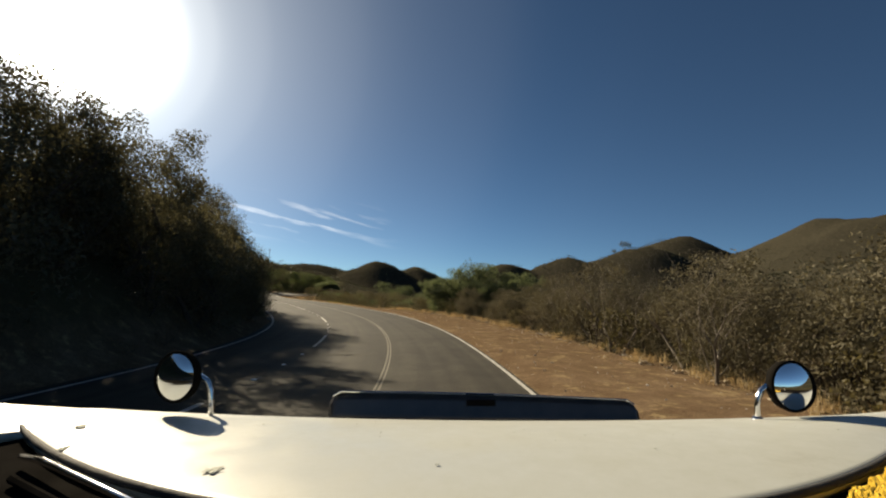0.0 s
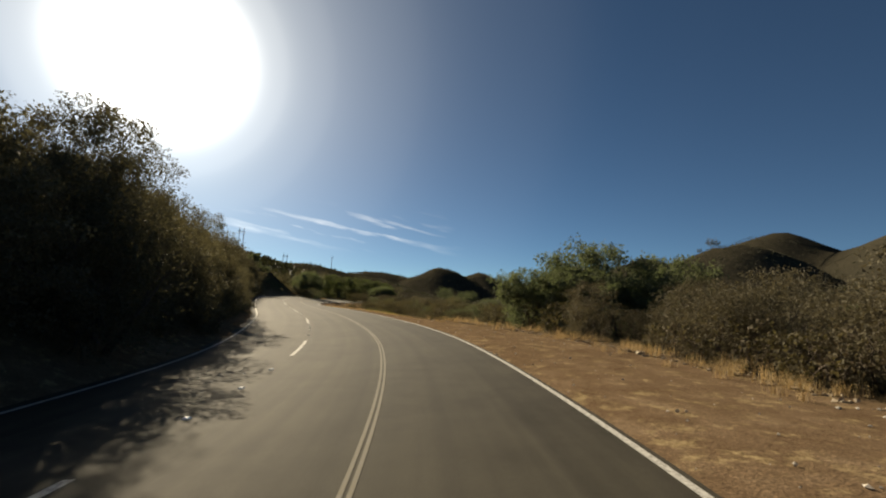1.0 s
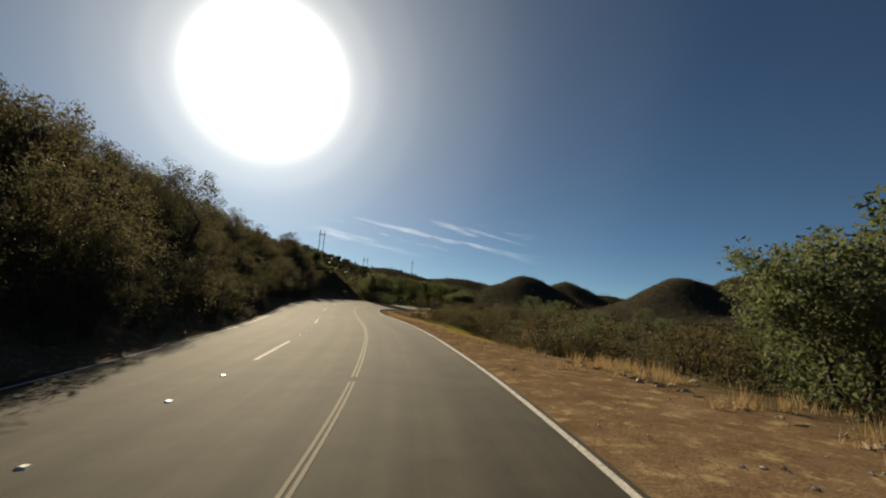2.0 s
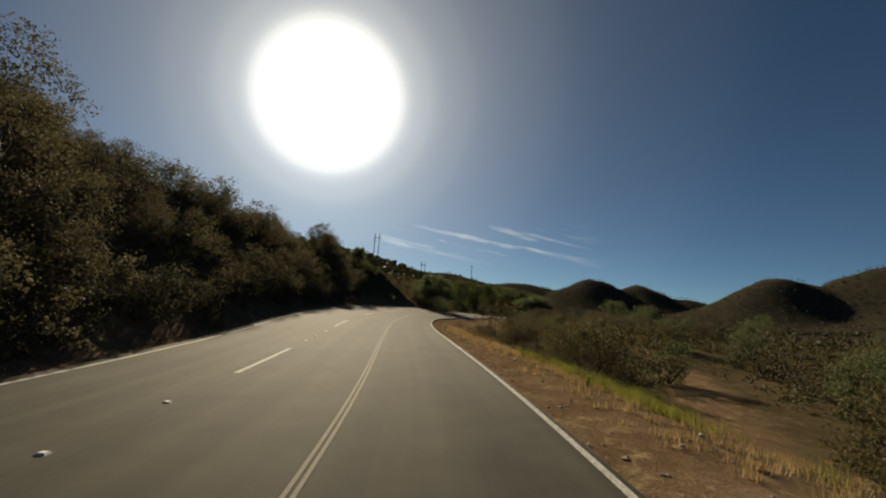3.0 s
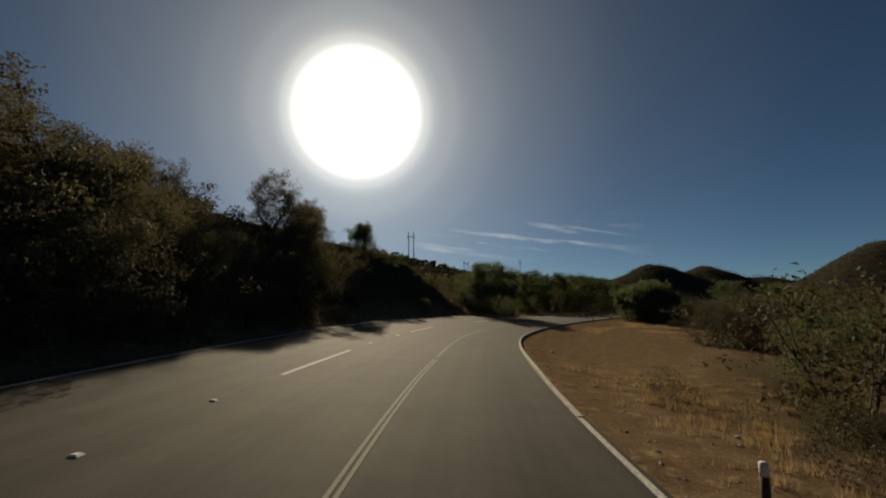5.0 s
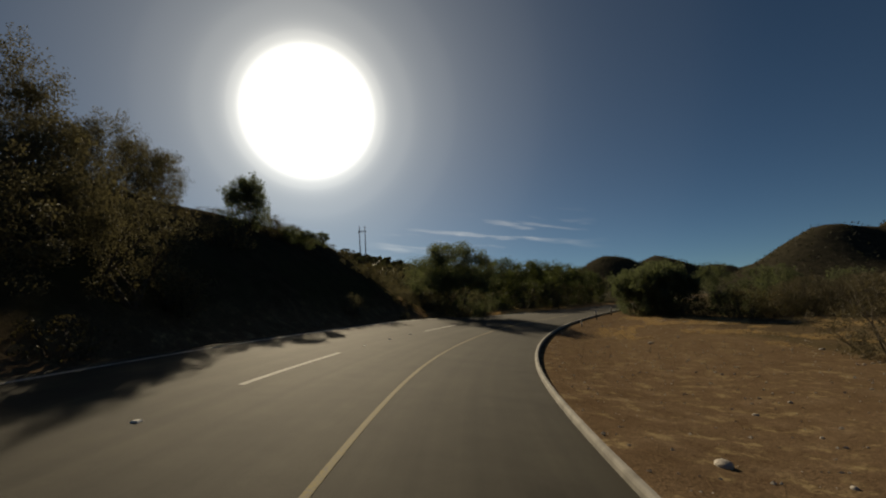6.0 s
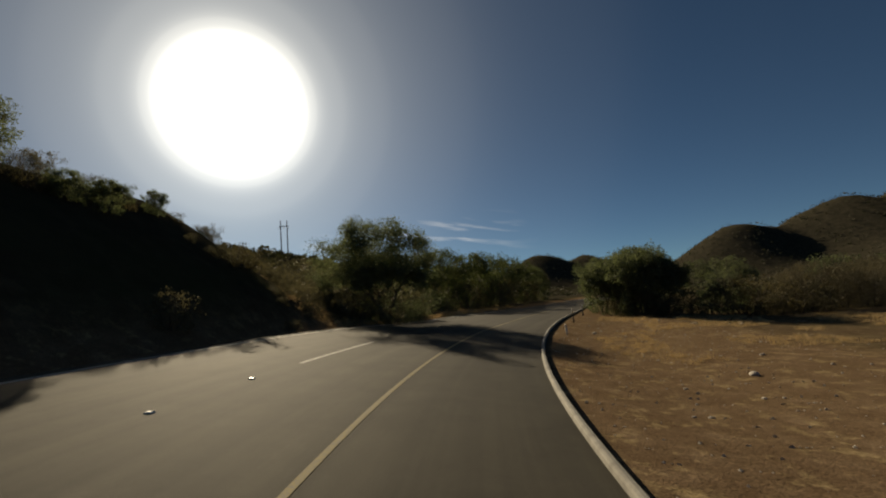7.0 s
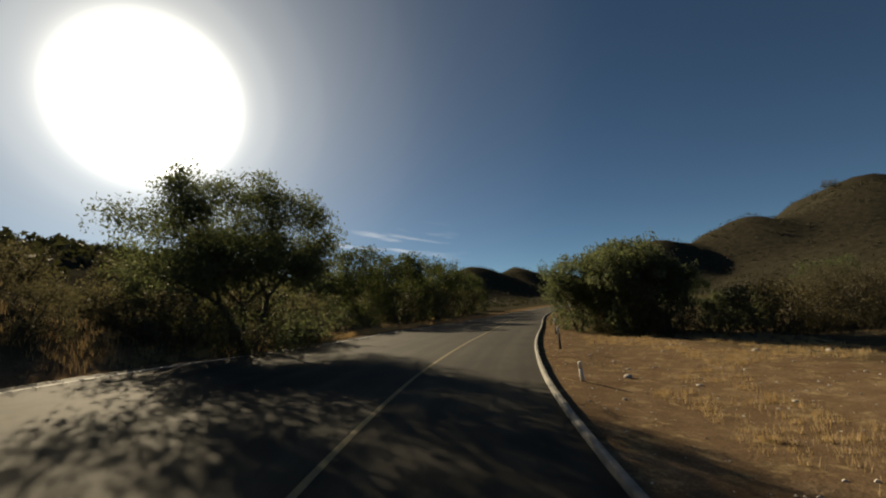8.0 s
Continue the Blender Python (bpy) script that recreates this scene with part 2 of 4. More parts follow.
def tube(points, radii, sides=6, cap=True):
    """Vertices and faces of a tapered tube along points."""
    vs, fs = [], []
    n = len(points)
    for i, p in enumerate(points):
        p = Vector(p)
        d = Vector(points[min(i + 1, n - 1)]) - Vector(points[max(i - 1, 0)])
        d = d.normalized() if d.length > 1e-6 else Vector((0, 0, 1))
        a = d.cross(Vector((0.13, 0.97, 0.2))).normalized()
        c = d.cross(a)
        for k in range(sides):
            w = 2 * math.pi * k / sides
            vs.append(p + radii[i] * (a * math.cos(w) + c * math.sin(w)))
    for i in range(n - 1):
        for k in range(sides):
            k2 = (k + 1) % sides
            fs.append((i * sides + k, i * sides + k2, (i + 1) * sides + k2, (i + 1) * sides + k))
    if cap:
        fs.append(tuple(range(sides))[::-1])
        fs.append(tuple((n - 1) * sides + k for k in range(sides)))
    return vs, fs


def joined(pieces):
    vs, fs = [], []
    for v, f in pieces:
        o = len(vs)
        vs.extend(v)
        fs.extend(tuple(i + o for i in q) for q in f)
    return vs, fs


# ---- the road's line: x, y, z on the middle of the right lane, and its cross slope in degrees ----
STATIONS = np.array([
    (-22.00, -50.00, 0.40, 0.50), (-8.50, -26.00, 0.20, 1.50), (1.03, 4.21, 0.20, 3.12), (1.70, 7.42, 0.14, 3.10),
    (3.42, 25.40, 0.13, 4.73), (3.04, 33.53, 0.18, 5.21), (-1.45, 55.46, 0.31, 3.17), (-7.54, 73.81, 0.43, 1.17),
    (-9.89, 80.75, 0.46, -1.53), (-13.84, 94.01, 0.52, -4.68), (-17.33, 112.18, 0.54, -6.53), (-16.15, 131.13, 0.55, -5.64),
    (-14.84, 137.42, 0.54, -4.07), (-10.55, 152.80, 0.54, -2.77), (-4.21, 174.45, 0.54, -1.27), (13.00, 214.00, 0.70, 0.00),
    (29.00, 252.00, 0.60, 0.00), (52.00, 300.00, 0.40, 0.00),
])


def road_line(step=0.5):
    s = np.concatenate([[0], np.cumsum(np.hypot(*np.diff(STATIONS[:, :2], axis=0).T))])
    d = np.stack([np.gradient(STATIONS[:, c], s) for c in range(4)], 1)
    q = np.arange(0, s[-1], step)
    k = np.clip(np.searchsorted(s, q, side="right") - 1, 0, len(s) - 2)
    h = (s[k + 1] - s[k])[:, None]
    u = ((q - s[k]) / (s[k + 1] - s[k]))[:, None]
    a, b = STATIONS[k], STATIONS[k + 1]
    return q, (2*u**3 - 3*u**2 + 1)*a + (u**3 - 2*u**2 + u)*h*d[k] + (3*u**2 - 2*u**3)*b + (u**3 - u**2)*h*d[k + 1]


RS, RL = road_line()
RT = np.gradient(RL[:, :2], axis=0)
RT /= np.linalg.norm(RT, axis=1)[:, None]
RN = np.stack([RT[:, 1], -RT[:, 0]], 1)          # to the right
RIGHT_LINE, CENTRE_LINE, DASH_LINE, LEFT_LINE = 1.80, -1.23, -4.12, -7.79


def smoothstep(a, b, x):
    u = np.clip((x - a) / (b - a), 0, 1)
    return u * u * (3 - 2 * u)


def cross(lat, bank):
    """Rise of the road's surface at a side offset."""
    return lat * np.tan(bank)


def left_line(y):
    return LEFT_LINE + 2.1 * smoothstep(146, 176, y)


def road_coords(X, Y):
    X, Y = np.ravel(X), np.ravel(Y)
    idx = np.empty(len(X), int)
    for i in range(0, len(X), 4000):
        dd = (X[i:i + 4000, None] - RL[None, :, 0])**2 + (Y[i:i + 4000, None] - RL[None, :, 1])**2
        idx[i:i + 4000] = dd.argmin(1)
    d = np.stack([X - RL[idx, 0], Y - RL[idx, 1]], 1)
    lat = (d * RN[idx]).sum(1)
    lat = np.sign(lat) * np.hypot(d[:, 0], d[:, 1])
    return idx, lat


HILLS = [  # x, y, height, half-length, half-width, bearing of the length in degrees
    (45, 658, 51, 73, 78, 90), (110, 715, 51, 70, 74, 90), (165, 697, 33, 60, 60, 90), (-49, 698, 41, 136, 90, 90),
    (20, 980, 34, 520, 120, 90),
    (-122, 250, 27, 190, 70, 10), (-84, 400, 27, 140, 70, 14), (-52, 530, 26, 120, 75, 20),
    (180, 473, 44, 64, 53, 60), (241, 449, 54, 56, 91, 60), (330, 440, 72, 110, 90, 60), (588, 686, 133, 211, 163, 60),
    (719, 483, 154, 270, 222, 20), (290, 60, 46, 220, 110, 0),
    (-260, 30, 46, 220, 110, 0), (1100, 1500, 150, 700, 350, 70), (-900, 1500, 80, 700, 350, 100),
]


def hgt(X, Y, fine=True):
    """Height of the ground."""
    X, Y = np.ravel(np.asarray(X, float)), np.ravel(np.asarray(Y, float))
    idx, lat = road_coords(X, Y)
    zr, bank, yr = RL[idx, 2], np.radians(RL[idx, 3]), RL[idx, 1]
    L = left_line(yr) - 0.9
    z = zr + cross(np.clip(lat, L, 3.0), bank)
    d = np.maximum(L - lat, 0)
    up = 1 - smoothstep(128.5, 142, Y + 0.15 * (X + 30))
    rough = 0.9 + 0.4 * np.array([noise.noise((x * 0.035, y * 0.035, 3.0)) for x, y in zip(X, Y)]) if fine else 0.9
    u = np.clip((d - 0.5) / 7.0, 0, 1)
    z = z + up * ((8.0 - 0.7 * smoothstep(108, 118, Y)) * rough * u * (1.3 - 0.3 * u) + 8 * (1 - np.exp(-np.maximum(d - 7, 0) / 40)))
    z = z + (1 - up) * 0.4 * smoothstep(1, 6, d)
    r = np.maximum(lat - 1.95, 0)
    valley = smoothstep(48, 62, yr) * (1 - smoothstep(81, 98, yr))
    turnout = smoothstep(87, 104, yr) * (1 - smoothstep(181, 211, yr))
    z = z - valley * (2.6 * smoothstep(1.2, 9, r)) - 0.6 * smoothstep(4, 30, r)
    z = z - 0.05 * (lat > 0) - turnout * (0.35 * smoothstep(0.2, 4, r) + 1.0 * smoothstep(4, 16, r))
    near = np.exp(-(lat / 160.0)**2)
    z = z * near + (1 - near) * 1.0
    rise = np.zeros(len(X))
    for hx, hy, a, l, w, b in HILLS:
        c, s = math.cos(radians(b)), math.sin(radians(b))
        u, v = (X - hx) * s + (Y - hy) * c, (X - hx) * c - (Y - hy) * s
        rise = np.maximum(rise, a * np.exp(-((u / l)**2 + (v / w)**2)**(0.85 if l < 100 else 1.0)) * smoothstep(14, 70, np.abs(lat)))
    if fine:
        rise = rise * np.array([1 + 0.06 * noise.noise((x * 0.016, y * 0.016, 2)) - 0.07 * abs(noise.noise((x * 0.03, y * 0.03, 9))) for x, y in zip(X, Y)])
    z = np.maximum(z, z * 0.5 + rise)
    if fine:
        far = smoothstep(10, 120, np.abs(lat))
        z = z + far * np.array([3.5 * noise.noise((x * 0.012, y * 0.012, 0)) + 1.2 * noise.noise((x * 0.05, y * 0.05, 7)) for x, y in zip(X, Y)])
    on = (lat > L + 0.1) & (lat < 1.7)
    return np.where(on, zr + cross(lat, bank) - 0.09, z)


def at(x, y):
    return float(hgt([x], [y])[0])


def by_road(y, lat):
    """The place at a distance to the right of the lane's middle, where the road passes y."""
    i = int(np.abs(RL[:, 1] - y).argmin())
    return RL[i, 0] + RN[i, 0] * lat, RL[i, 1] + RN[i, 1] * lat


def off_track(x, y):
    """Distance from the middle of the dirt track that leads through the hollow up to the turnout."""
    return np.where((np.asarray(y) > 62) & (np.asarray(y) < 108), np.abs(x - np.interp(y, [62, 68, 77, 87, 96, 108], [2.2, 3.6, 5.6, 7.0, 6.2, 1.5])), 99.0)


# ---- ground ----
def graded(a, b, step, reach, grow=1.13):
    mid = list(np.arange(a, b + 1e-6, step))
    lo, hi, s = [], [], step
    x0, x1 = mid[0], mid[-1]
    while x1 < reach:
        s *= grow
        x0, x1 = x0 - s, x1 + s
        lo.append(x0)
        hi.append(x1)
    return np.array(lo[::-1] + mid + hi)


def build_ground():
    xs, ys = graded(-66, 42, 1.0, 4200, 1.065), graded(-24, 215, 1.0, 4200, 1.06)
    X, Y = np.meshgrid(xs, ys)
    Z = hgt(X, Y)
    nx, ny = len(xs), len(ys)
    vs = np.stack([X.ravel(), Y.ravel(), Z], 1)
    i = (np.arange(ny - 1)[:, None] * nx + np.arange(nx - 1)[None, :]).ravel()
    ob = part("ground", (vs.tolist(), np.stack([i, i + 1, i + nx + 1, i + nx], 1).tolist()), GROUND)
    idx, lat = road_coords(X, Y)
    yr = RL[idx, 1]
    reach = np.interp(yr, [0, 18, 36, 48, 60, 87, 96, 111, 136, 146, 161], [6.5, 7.0, 6.5, 5.0, 3.0, 3.0, 6, 13, 10, 6, 3])
    bare = (1 - smoothstep(reach, reach + 3.0, lat)) * (lat > 0) + (1 - smoothstep(9, 11, -lat)) * (lat <= 0)
    open_ = 0.12 + 0.2 * smoothstep(50, 60, yr) * (1 - smoothstep(92, 98, yr)) + 0.4 * smoothstep(94, 107, yr) * (1 - smoothstep(146, 161, yr))
    bare = np.maximum(bare, open_ * (1 - smoothstep(18, 45, np.abs(lat))) * (lat > 0))
    bare = np.maximum(bare, 1 - smoothstep(1.0, 2.2, off_track(X.ravel(), Y.ravel())))
    a = ob.data.attributes.new("bare", "FLOAT", "POINT")
    a.data.foreach_set("value", bare.astype(np.float32))
    a = ob.data.attributes.new("brush", "FLOAT", "POINT")
    a.data.foreach_set("value", np.where(lat > 0, smoothstep(30, 70, lat), smoothstep(10, 17, -lat)).astype(np.float32))
    smooth(ob)
    tagged(ob, "dry brown earth with stones and sparse scrub", "ground", kind="structure")


build_ground()


# ---- road ----
def ribbon(offs, i0, i1, lift, thick=0.0, step=1):
    """A strip of the road between side offsets (values or functions of y)."""
    vs, fs = [], []
    ids = list(range(i0, i1, step))
    for i in ids:
        x, y, z, b = RL[i]
        for o in offs:
            o = o(y) if callable(o) else o
            vs.append((x + RN[i, 0] * o, y + RN[i, 1] * o, z + float(cross(o, radians(b))) + lift))
    n = len(offs)
    for k in range(len(ids) - 1):
        for j in range(n - 1):
            fs.append((k * n + j, k * n + j + 1, (k + 1) * n + j + 1, (k + 1) * n + j))
    if thick:
        base = len(vs)
        vs += [(x, y, z - thick) for x, y, z in vs]
        m = len(ids)
        for k in range(m - 1):
            for j in (0, n - 1):
                fs.append((k * n + j, (k + 1) * n + j, base + (k + 1) * n + j, base + k * n + j))
    return vs, fs


def station(y):
    return int(np.abs(RL[:, 1] - y).argmin())


END = len(RL) - 2
ROAD_COLS = [lambda y: left_line(y) - 0.45, left_line] + [(lambda y, q=q: left_line(y) * (1 - q) + 1.92 * q) for q in np.linspace(0.08, 1.0, 14)]
road = part("road", ribbon(ROAD_COLS, 0, END, 0.0, 0.2), ASPHALT)
ROAD_LAT = np.array([[c(y) for c in ROAD_COLS] for y in RL[:END, 1]]).ravel()
ROAD_ALONG = np.repeat(RS[:END], len(ROAD_COLS))
for key, values in (("lat", ROAD_LAT), ("along", ROAD_ALONG)):
    road.data.attributes.new(key, "FLOAT", "POINT").data.foreach_set("value", np.tile(values, 2).astype(np.float32))
tagged(road, "worn grey asphalt road with painted lanes", "road", kind="structure")


def line(name, mat, off, y0, y1, width, label):
    f = (lambda y: off(y) - width / 2, lambda y: off(y) + width / 2) if callable(off) else (off - width / 2, off + width / 2)
    ob = part(name, ribbon(list(f), station(y0), station(y1), 0.006), mat, road, label)
    return ob


line("edge_line", WHITE_LINE, RIGHT_LINE, -40, 91, 0.09, "worn white edge line")
line("edge_line", WHITE_LINE, left_line, -40, 250, 0.14, "white edge line")
for paint, y0, y1, label in ((FADED_LINE, -40, 46, "nearly worn-off centre line"), (PALE_LINE, 46, 97, "bleached yellow centre line")):
    for side in (-0.045, 0.045):
        line("centre_line", paint, CENTRE_LINE + side, y0, y1, 0.05, label)
line("centre_line", YELLOW_LINE, CENTRE_LINE, 97, 250, 0.09, "faded yellow centre line")
# the dashes: five metres long, one every fifteen metres along their own line
DASH_AT = np.concatenate([[0], np.cumsum(np.hypot(*np.diff(RL[:, :2] + RN * DASH_LINE, axis=0).T))])
DASH_FIRST, DASH_PERIOD = 41.5, 15.0


def dash_station(along):
    return int(np.abs(DASH_AT - along).argmin())


for k in range(10):
    along = DASH_FIRST + k * DASH_PERIOD
    part("lane_dash", ribbon([DASH_LINE - 0.065, DASH_LINE + 0.065], dash_station(along), dash_station(along + 5) + 1, 0.006), WHITE_LINE, road, "white lane dash")


def kerb_strip(i0, i1):
    """A kerb with a rounded top, low at its start, laid along the right edge."""
    prof = ((1.762, -0.02), (1.768, 0.06), (1.782, 0.088), (1.815, 0.098), (1.865, 0.092), (1.882, 0.03), (1.9, -0.5))
    vs, fs = [], []
    for i in range(i0, i1):
        x, y, z, b = RL[i]
        grow = min(1.0, 0.25 + (i - i0) / 16)
        for o, h in prof:
            vs.append((x + RN[i, 0] * o, y + RN[i, 1] * o, z + float(cross(o, radians(b))) + (h * grow if h > 0 else h)))
    n = len(prof)
    for k in range(i1 - i0 - 1):
        for j in range(n - 1):
            fs.append((k * n + j, k * n + j + 1, (k + 1) * n + j + 1, (k + 1) * n + j))
    fs += [tuple(range(n))[::-1], tuple((i1 - i0 - 1) * n + j for j in range(n))]
    return vs, fs


# kerb along the inside of the right-hand bend
kerb = part("kerb", kerb_strip(station(90), station(200)), CONCRETE)
tagged(kerb, "pale weathered concrete kerb along the asphalt", "kerb", kind="structure")


# ---- trees and shrubs ----
def leaf_cloud(rng, centres, radii, per, size, flat=0.75):
    """Many small leaf sprays round the given centres."""
    vs, fs = [], []
    for c, r in zip(centres, radii):
        n = max(4, int(per * r * r))
        d = rng.normal(size=(n, 3))
        d /= np.linalg.norm(d, axis=1)[:, None]
        p = np.asarray(c) + d * (r * rng.random(n)**0.45)[:, None] * np.array([1, 1, flat])
        a = rng.normal(size=(n, 3))
        a /= np.linalg.norm(a, axis=1)[:, None]
        b = np.cross(a, rng.normal(size=(n, 3)))
        b /= np.linalg.norm(b, axis=1)[:, None]
        l = size * (0.6 + 0.8 * rng.random(n))[:, None]
        w = l * 0.6
        q = np.stack([p - a * l * 0.5 + b * w * 0.5, p - a * l * 0.35 - b * w * 0.5, p + a * l * 0.6], 1).reshape(-1, 3)
        o = len(vs)
        vs.extend(q.tolist())
        fs.extend((o + 3 * i, o + 3 * i + 1, o + 3 * i + 2) for i in range(n))
    return vs, fs


def branches(rng, height, spread, stems, depth, thick, lean=0.5):
    """A trunk that forks into limbs and twigs: tubes and the tips."""
    tubes, tips = [], []

    def grow(p, d, length, r, level):
        pts, rad = [p], [r]
        q, e = Vector(p), Vector(d)
        steps = 3 if level < 2 else 2
        for k in range(steps):
            e = (e + Vector(rng.normal(size=3) * 0.16) + Vector((0, 0, 0.05))).normalized()
            q = q + e * (length / steps)
            pts.append(q.copy())
            rad.append(r * (1 - 0.55 * (k + 1) / steps))
        tubes.append(tube(pts, rad, (5 if level == 0 else 4 if level < 2 else 3) if thick > 0.05 else 3, cap=False))
        if level >= depth:
            tips.append(pts[-1])
            return
        if level >= depth - 1:
            tips.append(pts[-1])
        for k in range(int(rng.integers(2, 5)) if level else 3):
            out = Vector((rng.normal(), rng.normal(), 0))
            out = out.normalized() if out.length > 1e-3 else Vector((1, 0, 0))
            e2 = (e + out * rng.uniform(0.5, 1.05) + Vector((0, 0, rng.uniform(-0.15, 0.35)))).normalized()
            start = pts[-1] if k < 2 else pts[max(1, steps - 2)]
            grow(start, e2, length * rng.uniform(0.62, 0.85), rad[-1] * 0.75, level + 1)

    for k in range(stems):
        w = 2 * math.pi * (k + rng.random() * 0.6) / stems
        d = Vector((math.cos(w) * lean, math.sin(w) * lean, 1)).normalized()
        grow(Vector((0.02 * math.cos(w), 0.02 * math.sin(w), -0.25)), d, height * 0.36, thick, 0)
    return tubes, tips


def fitted(tubes, tips, height, spread):
    """Scales a plant to its height and half-width."""
    top = max(t[2] for t in tips)
    wide = sorted(math.hypot(t[0], t[1]) for t in tips)[int(len(tips) * 0.92)]
    sx, sz = spread / wide, height * 0.93 / top
    m = lambda v: (v[0] * sx, v[1] * sx, v[2] * (sz if v[2] > 0 else 1))
    return [([m(v) for v in vs], fs) for vs, fs in tubes], [m(t) for t in tips]


def make_tree(name, seed, height, spread, leaf, label, category="tree", stems=1, depth=3, thick=0.16, per=60, size=0.2, clump=0.6, share=1.0, skirt=0):
    rng = np.random.default_rng(seed)
    tubes, tips = branches(rng, height, spread, stems, depth, thick, 0.35 if stems == 1 else 0.75)
    tubes, tips = fitted(tubes, tips, height, spread)
    root = tagged(new(name), label, category)
    smooth(part("trunk", joined(tubes), BARK if leaf else TWIG, root))
    if leaf:
        keep = [t for t in tips if rng.random() < share]
        for _ in range(skirt):        # low foliage that hides the stems
            w, h = rng.uniform(0, 2 * math.pi), 0.02 + 0.92 * rng.random()**1.15
            r = spread * rng.uniform(0.5, 1.0) * math.sqrt(1 - ((h - 0.36) / 0.62)**2) * (0.88 + 0.17 * math.sin(3 * w + seed))
            keep.append((r * math.cos(w), r * math.sin(w), height * h))
        radii = [clump * rng.uniform(0.6, 1.25) for _ in keep]
        part("crown", leaf_cloud(rng, keep, radii, per, size), leaf, root)
    return root


def place(ob, x, y, size=1.0, turn=0.0, sink=0.05, group="", tall=1.0):
    c = copy_thing(ob, pose(x, y, at(x, y) - sink, 0, 0, turn) @ Matrix.Diagonal((size, size, size * tall, 1)))
    if group:
        c["group"] = group
    return c


MESQUITE = [make_tree("mesquite_tree", 10 + i, 4.6, 2.6, LEAF, "green feathery mesquite tree on dry ground", stems=2 + i % 2, depth=3,
                      thick=0.13, per=100, size=0.165, clump=0.6, skirt=60) for i in range(3)]
OAK = [make_tree("oak_tree", 30 + i, 5.6, 2.7, LEAF_DARK, "dark green dense tree on the shaded bank", stems=1 + i % 2, depth=3,
                 thick=0.17, per=70, size=0.16, clump=0.72, skirt=40) for i in range(3)]
SHRUB = [make_tree("shrub", 50 + i, 1.7, 1.25, LEAF_OLIVE, "rounded olive-green shrub in dry grass", "shrub", stems=4, depth=1,
                   thick=0.035, per=125, size=0.12, clump=0.37, skirt=42) for i in range(3)]
DRY = [make_tree("dry_shrub", 70 + i, 1.5, 1.1, LEAF_DRY, "brown half-dry thorny shrub", "shrub", stems=3, depth=2,
                 thick=0.03, per=110, size=0.085, clump=0.3, skirt=20) for i in range(2)]
BARE = [make_tree("bare_tree", 80 + i, 4.2, 1.9, None, "leafless grey thorn tree with fine twigs", stems=2, depth=5, thick=0.09) for i in range(2)]
THIN = [make_tree("thin_tree", 90 + i, 4.6, 1.9, LEAF_DRY, "thin tree with sparse brown leaves", stems=3, depth=4, thick=0.075, per=420, size=0.05, clump=0.28, share=0.8, skirt=20) for i in range(2)]
FINE_SHRUB = [make_tree("shrub", 60 + i, 1.6, 1.25, LEAF_OLIVE, "fine-leaved olive-brown shrub on the verge", "shrub", stems=4, depth=1,
                        thick=0.03, per=290, size=0.075, clump=0.36, skirt=44) for i in range(2)]
BRUSH = [make_tree("thorn_bush", 150 + i, 3.4, 1.9, LEAF_BRUSH, "tall dense olive-brown thorn bush by the shoulder", "bush", stems=6, depth=2, thick=0.05,
                   per=250, size=0.075, clump=0.41, skirt=165) for i in range(2)]
BUSH = [make_tree("bush", 160 + i, 2.5, 1.75, LEAF_DARK, "dense dark bush on the shaded bank", "bush", stems=4, depth=1, thick=0.05,
                  per=92, size=0.14, clump=0.52, skirt=44) for i in range(2)]

FAR_OAK = [make_tree("oak_tree", 110 + i, 5.4, 2.8, LEAF_DARK, "dark green tree on top of the bank", stems=1 + i, depth=2, thick=0.16, per=33, size=0.25, clump=0.82, skirt=54) for i in range(2)]
ROW_OAK = [make_tree("oak_tree", 120 + i, 9.6, 4.7, LEAF_DEEP, "tall dense dark green tree beside the road", stems=2, depth=3, thick=0.26, per=62, size=0.25, clump=1.05, skirt=150) for i in range(2)]
FINE_OAK = [make_tree("oak_tree", 130 + i, 5.8, 2.8, LEAF_DARK, "tall dark green tree with fine leaves by the road", stems=2, depth=3, thick=0.17, per=160, size=0.112, clump=0.56, skirt=150) for i in range(2)]
FINE_MESQUITE = [make_tree("mesquite_tree", 140 + i, 4.7, 2.7, LEAF, "green feathery mesquite tree with low branches", stems=3, depth=4, thick=0.13, per=170, size=0.135, clump=0.44, skirt=200) for i in range(2)]
rng = np.random.default_rng(5)


def pick(kinds):
    return kinds[int(rng.integers(len(kinds)))]


# the big mesquite where the bank ends, and the dense row behind it
big = make_tree("mesquite_tree", 7, 7.3, 3.8, LEAF, "big spreading green mesquite tree beside the road", stems=3, depth=5, thick=0.24, per=150, size=0.11, clump=0.6, share=0.95, skirt=430)
big.matrix_basis = pose(-23.9, 139.4, at(-23.9, 139.4), 0, 0, 215)
for x, y, s in ((-32.0, 169.5, 1.7), (-29.3, 181.6, 1.7), (-25.6, 193.7, 1.7), (-36.7, 160.4, 1.4), (-44.8, 165.2, 1.5), (-52.6, 157.0, 1.4), (-19.0, 209.9, 1.7), (-10.4, 226.1, 1.5), (-2.6, 234.3, 1.3), (-33.6, 155.5, 1.2),
                (-40.4, 149.3, 0.75), (-46.2, 145.2, 0.7), (-38.1, 142.4, 0.6), (-52.1, 139.0, 0.6), (-60.3, 144.8, 0.8)):
    place(pick(OAK), x, y, s, rng.uniform(0, 360), group="trees beyond the bank")
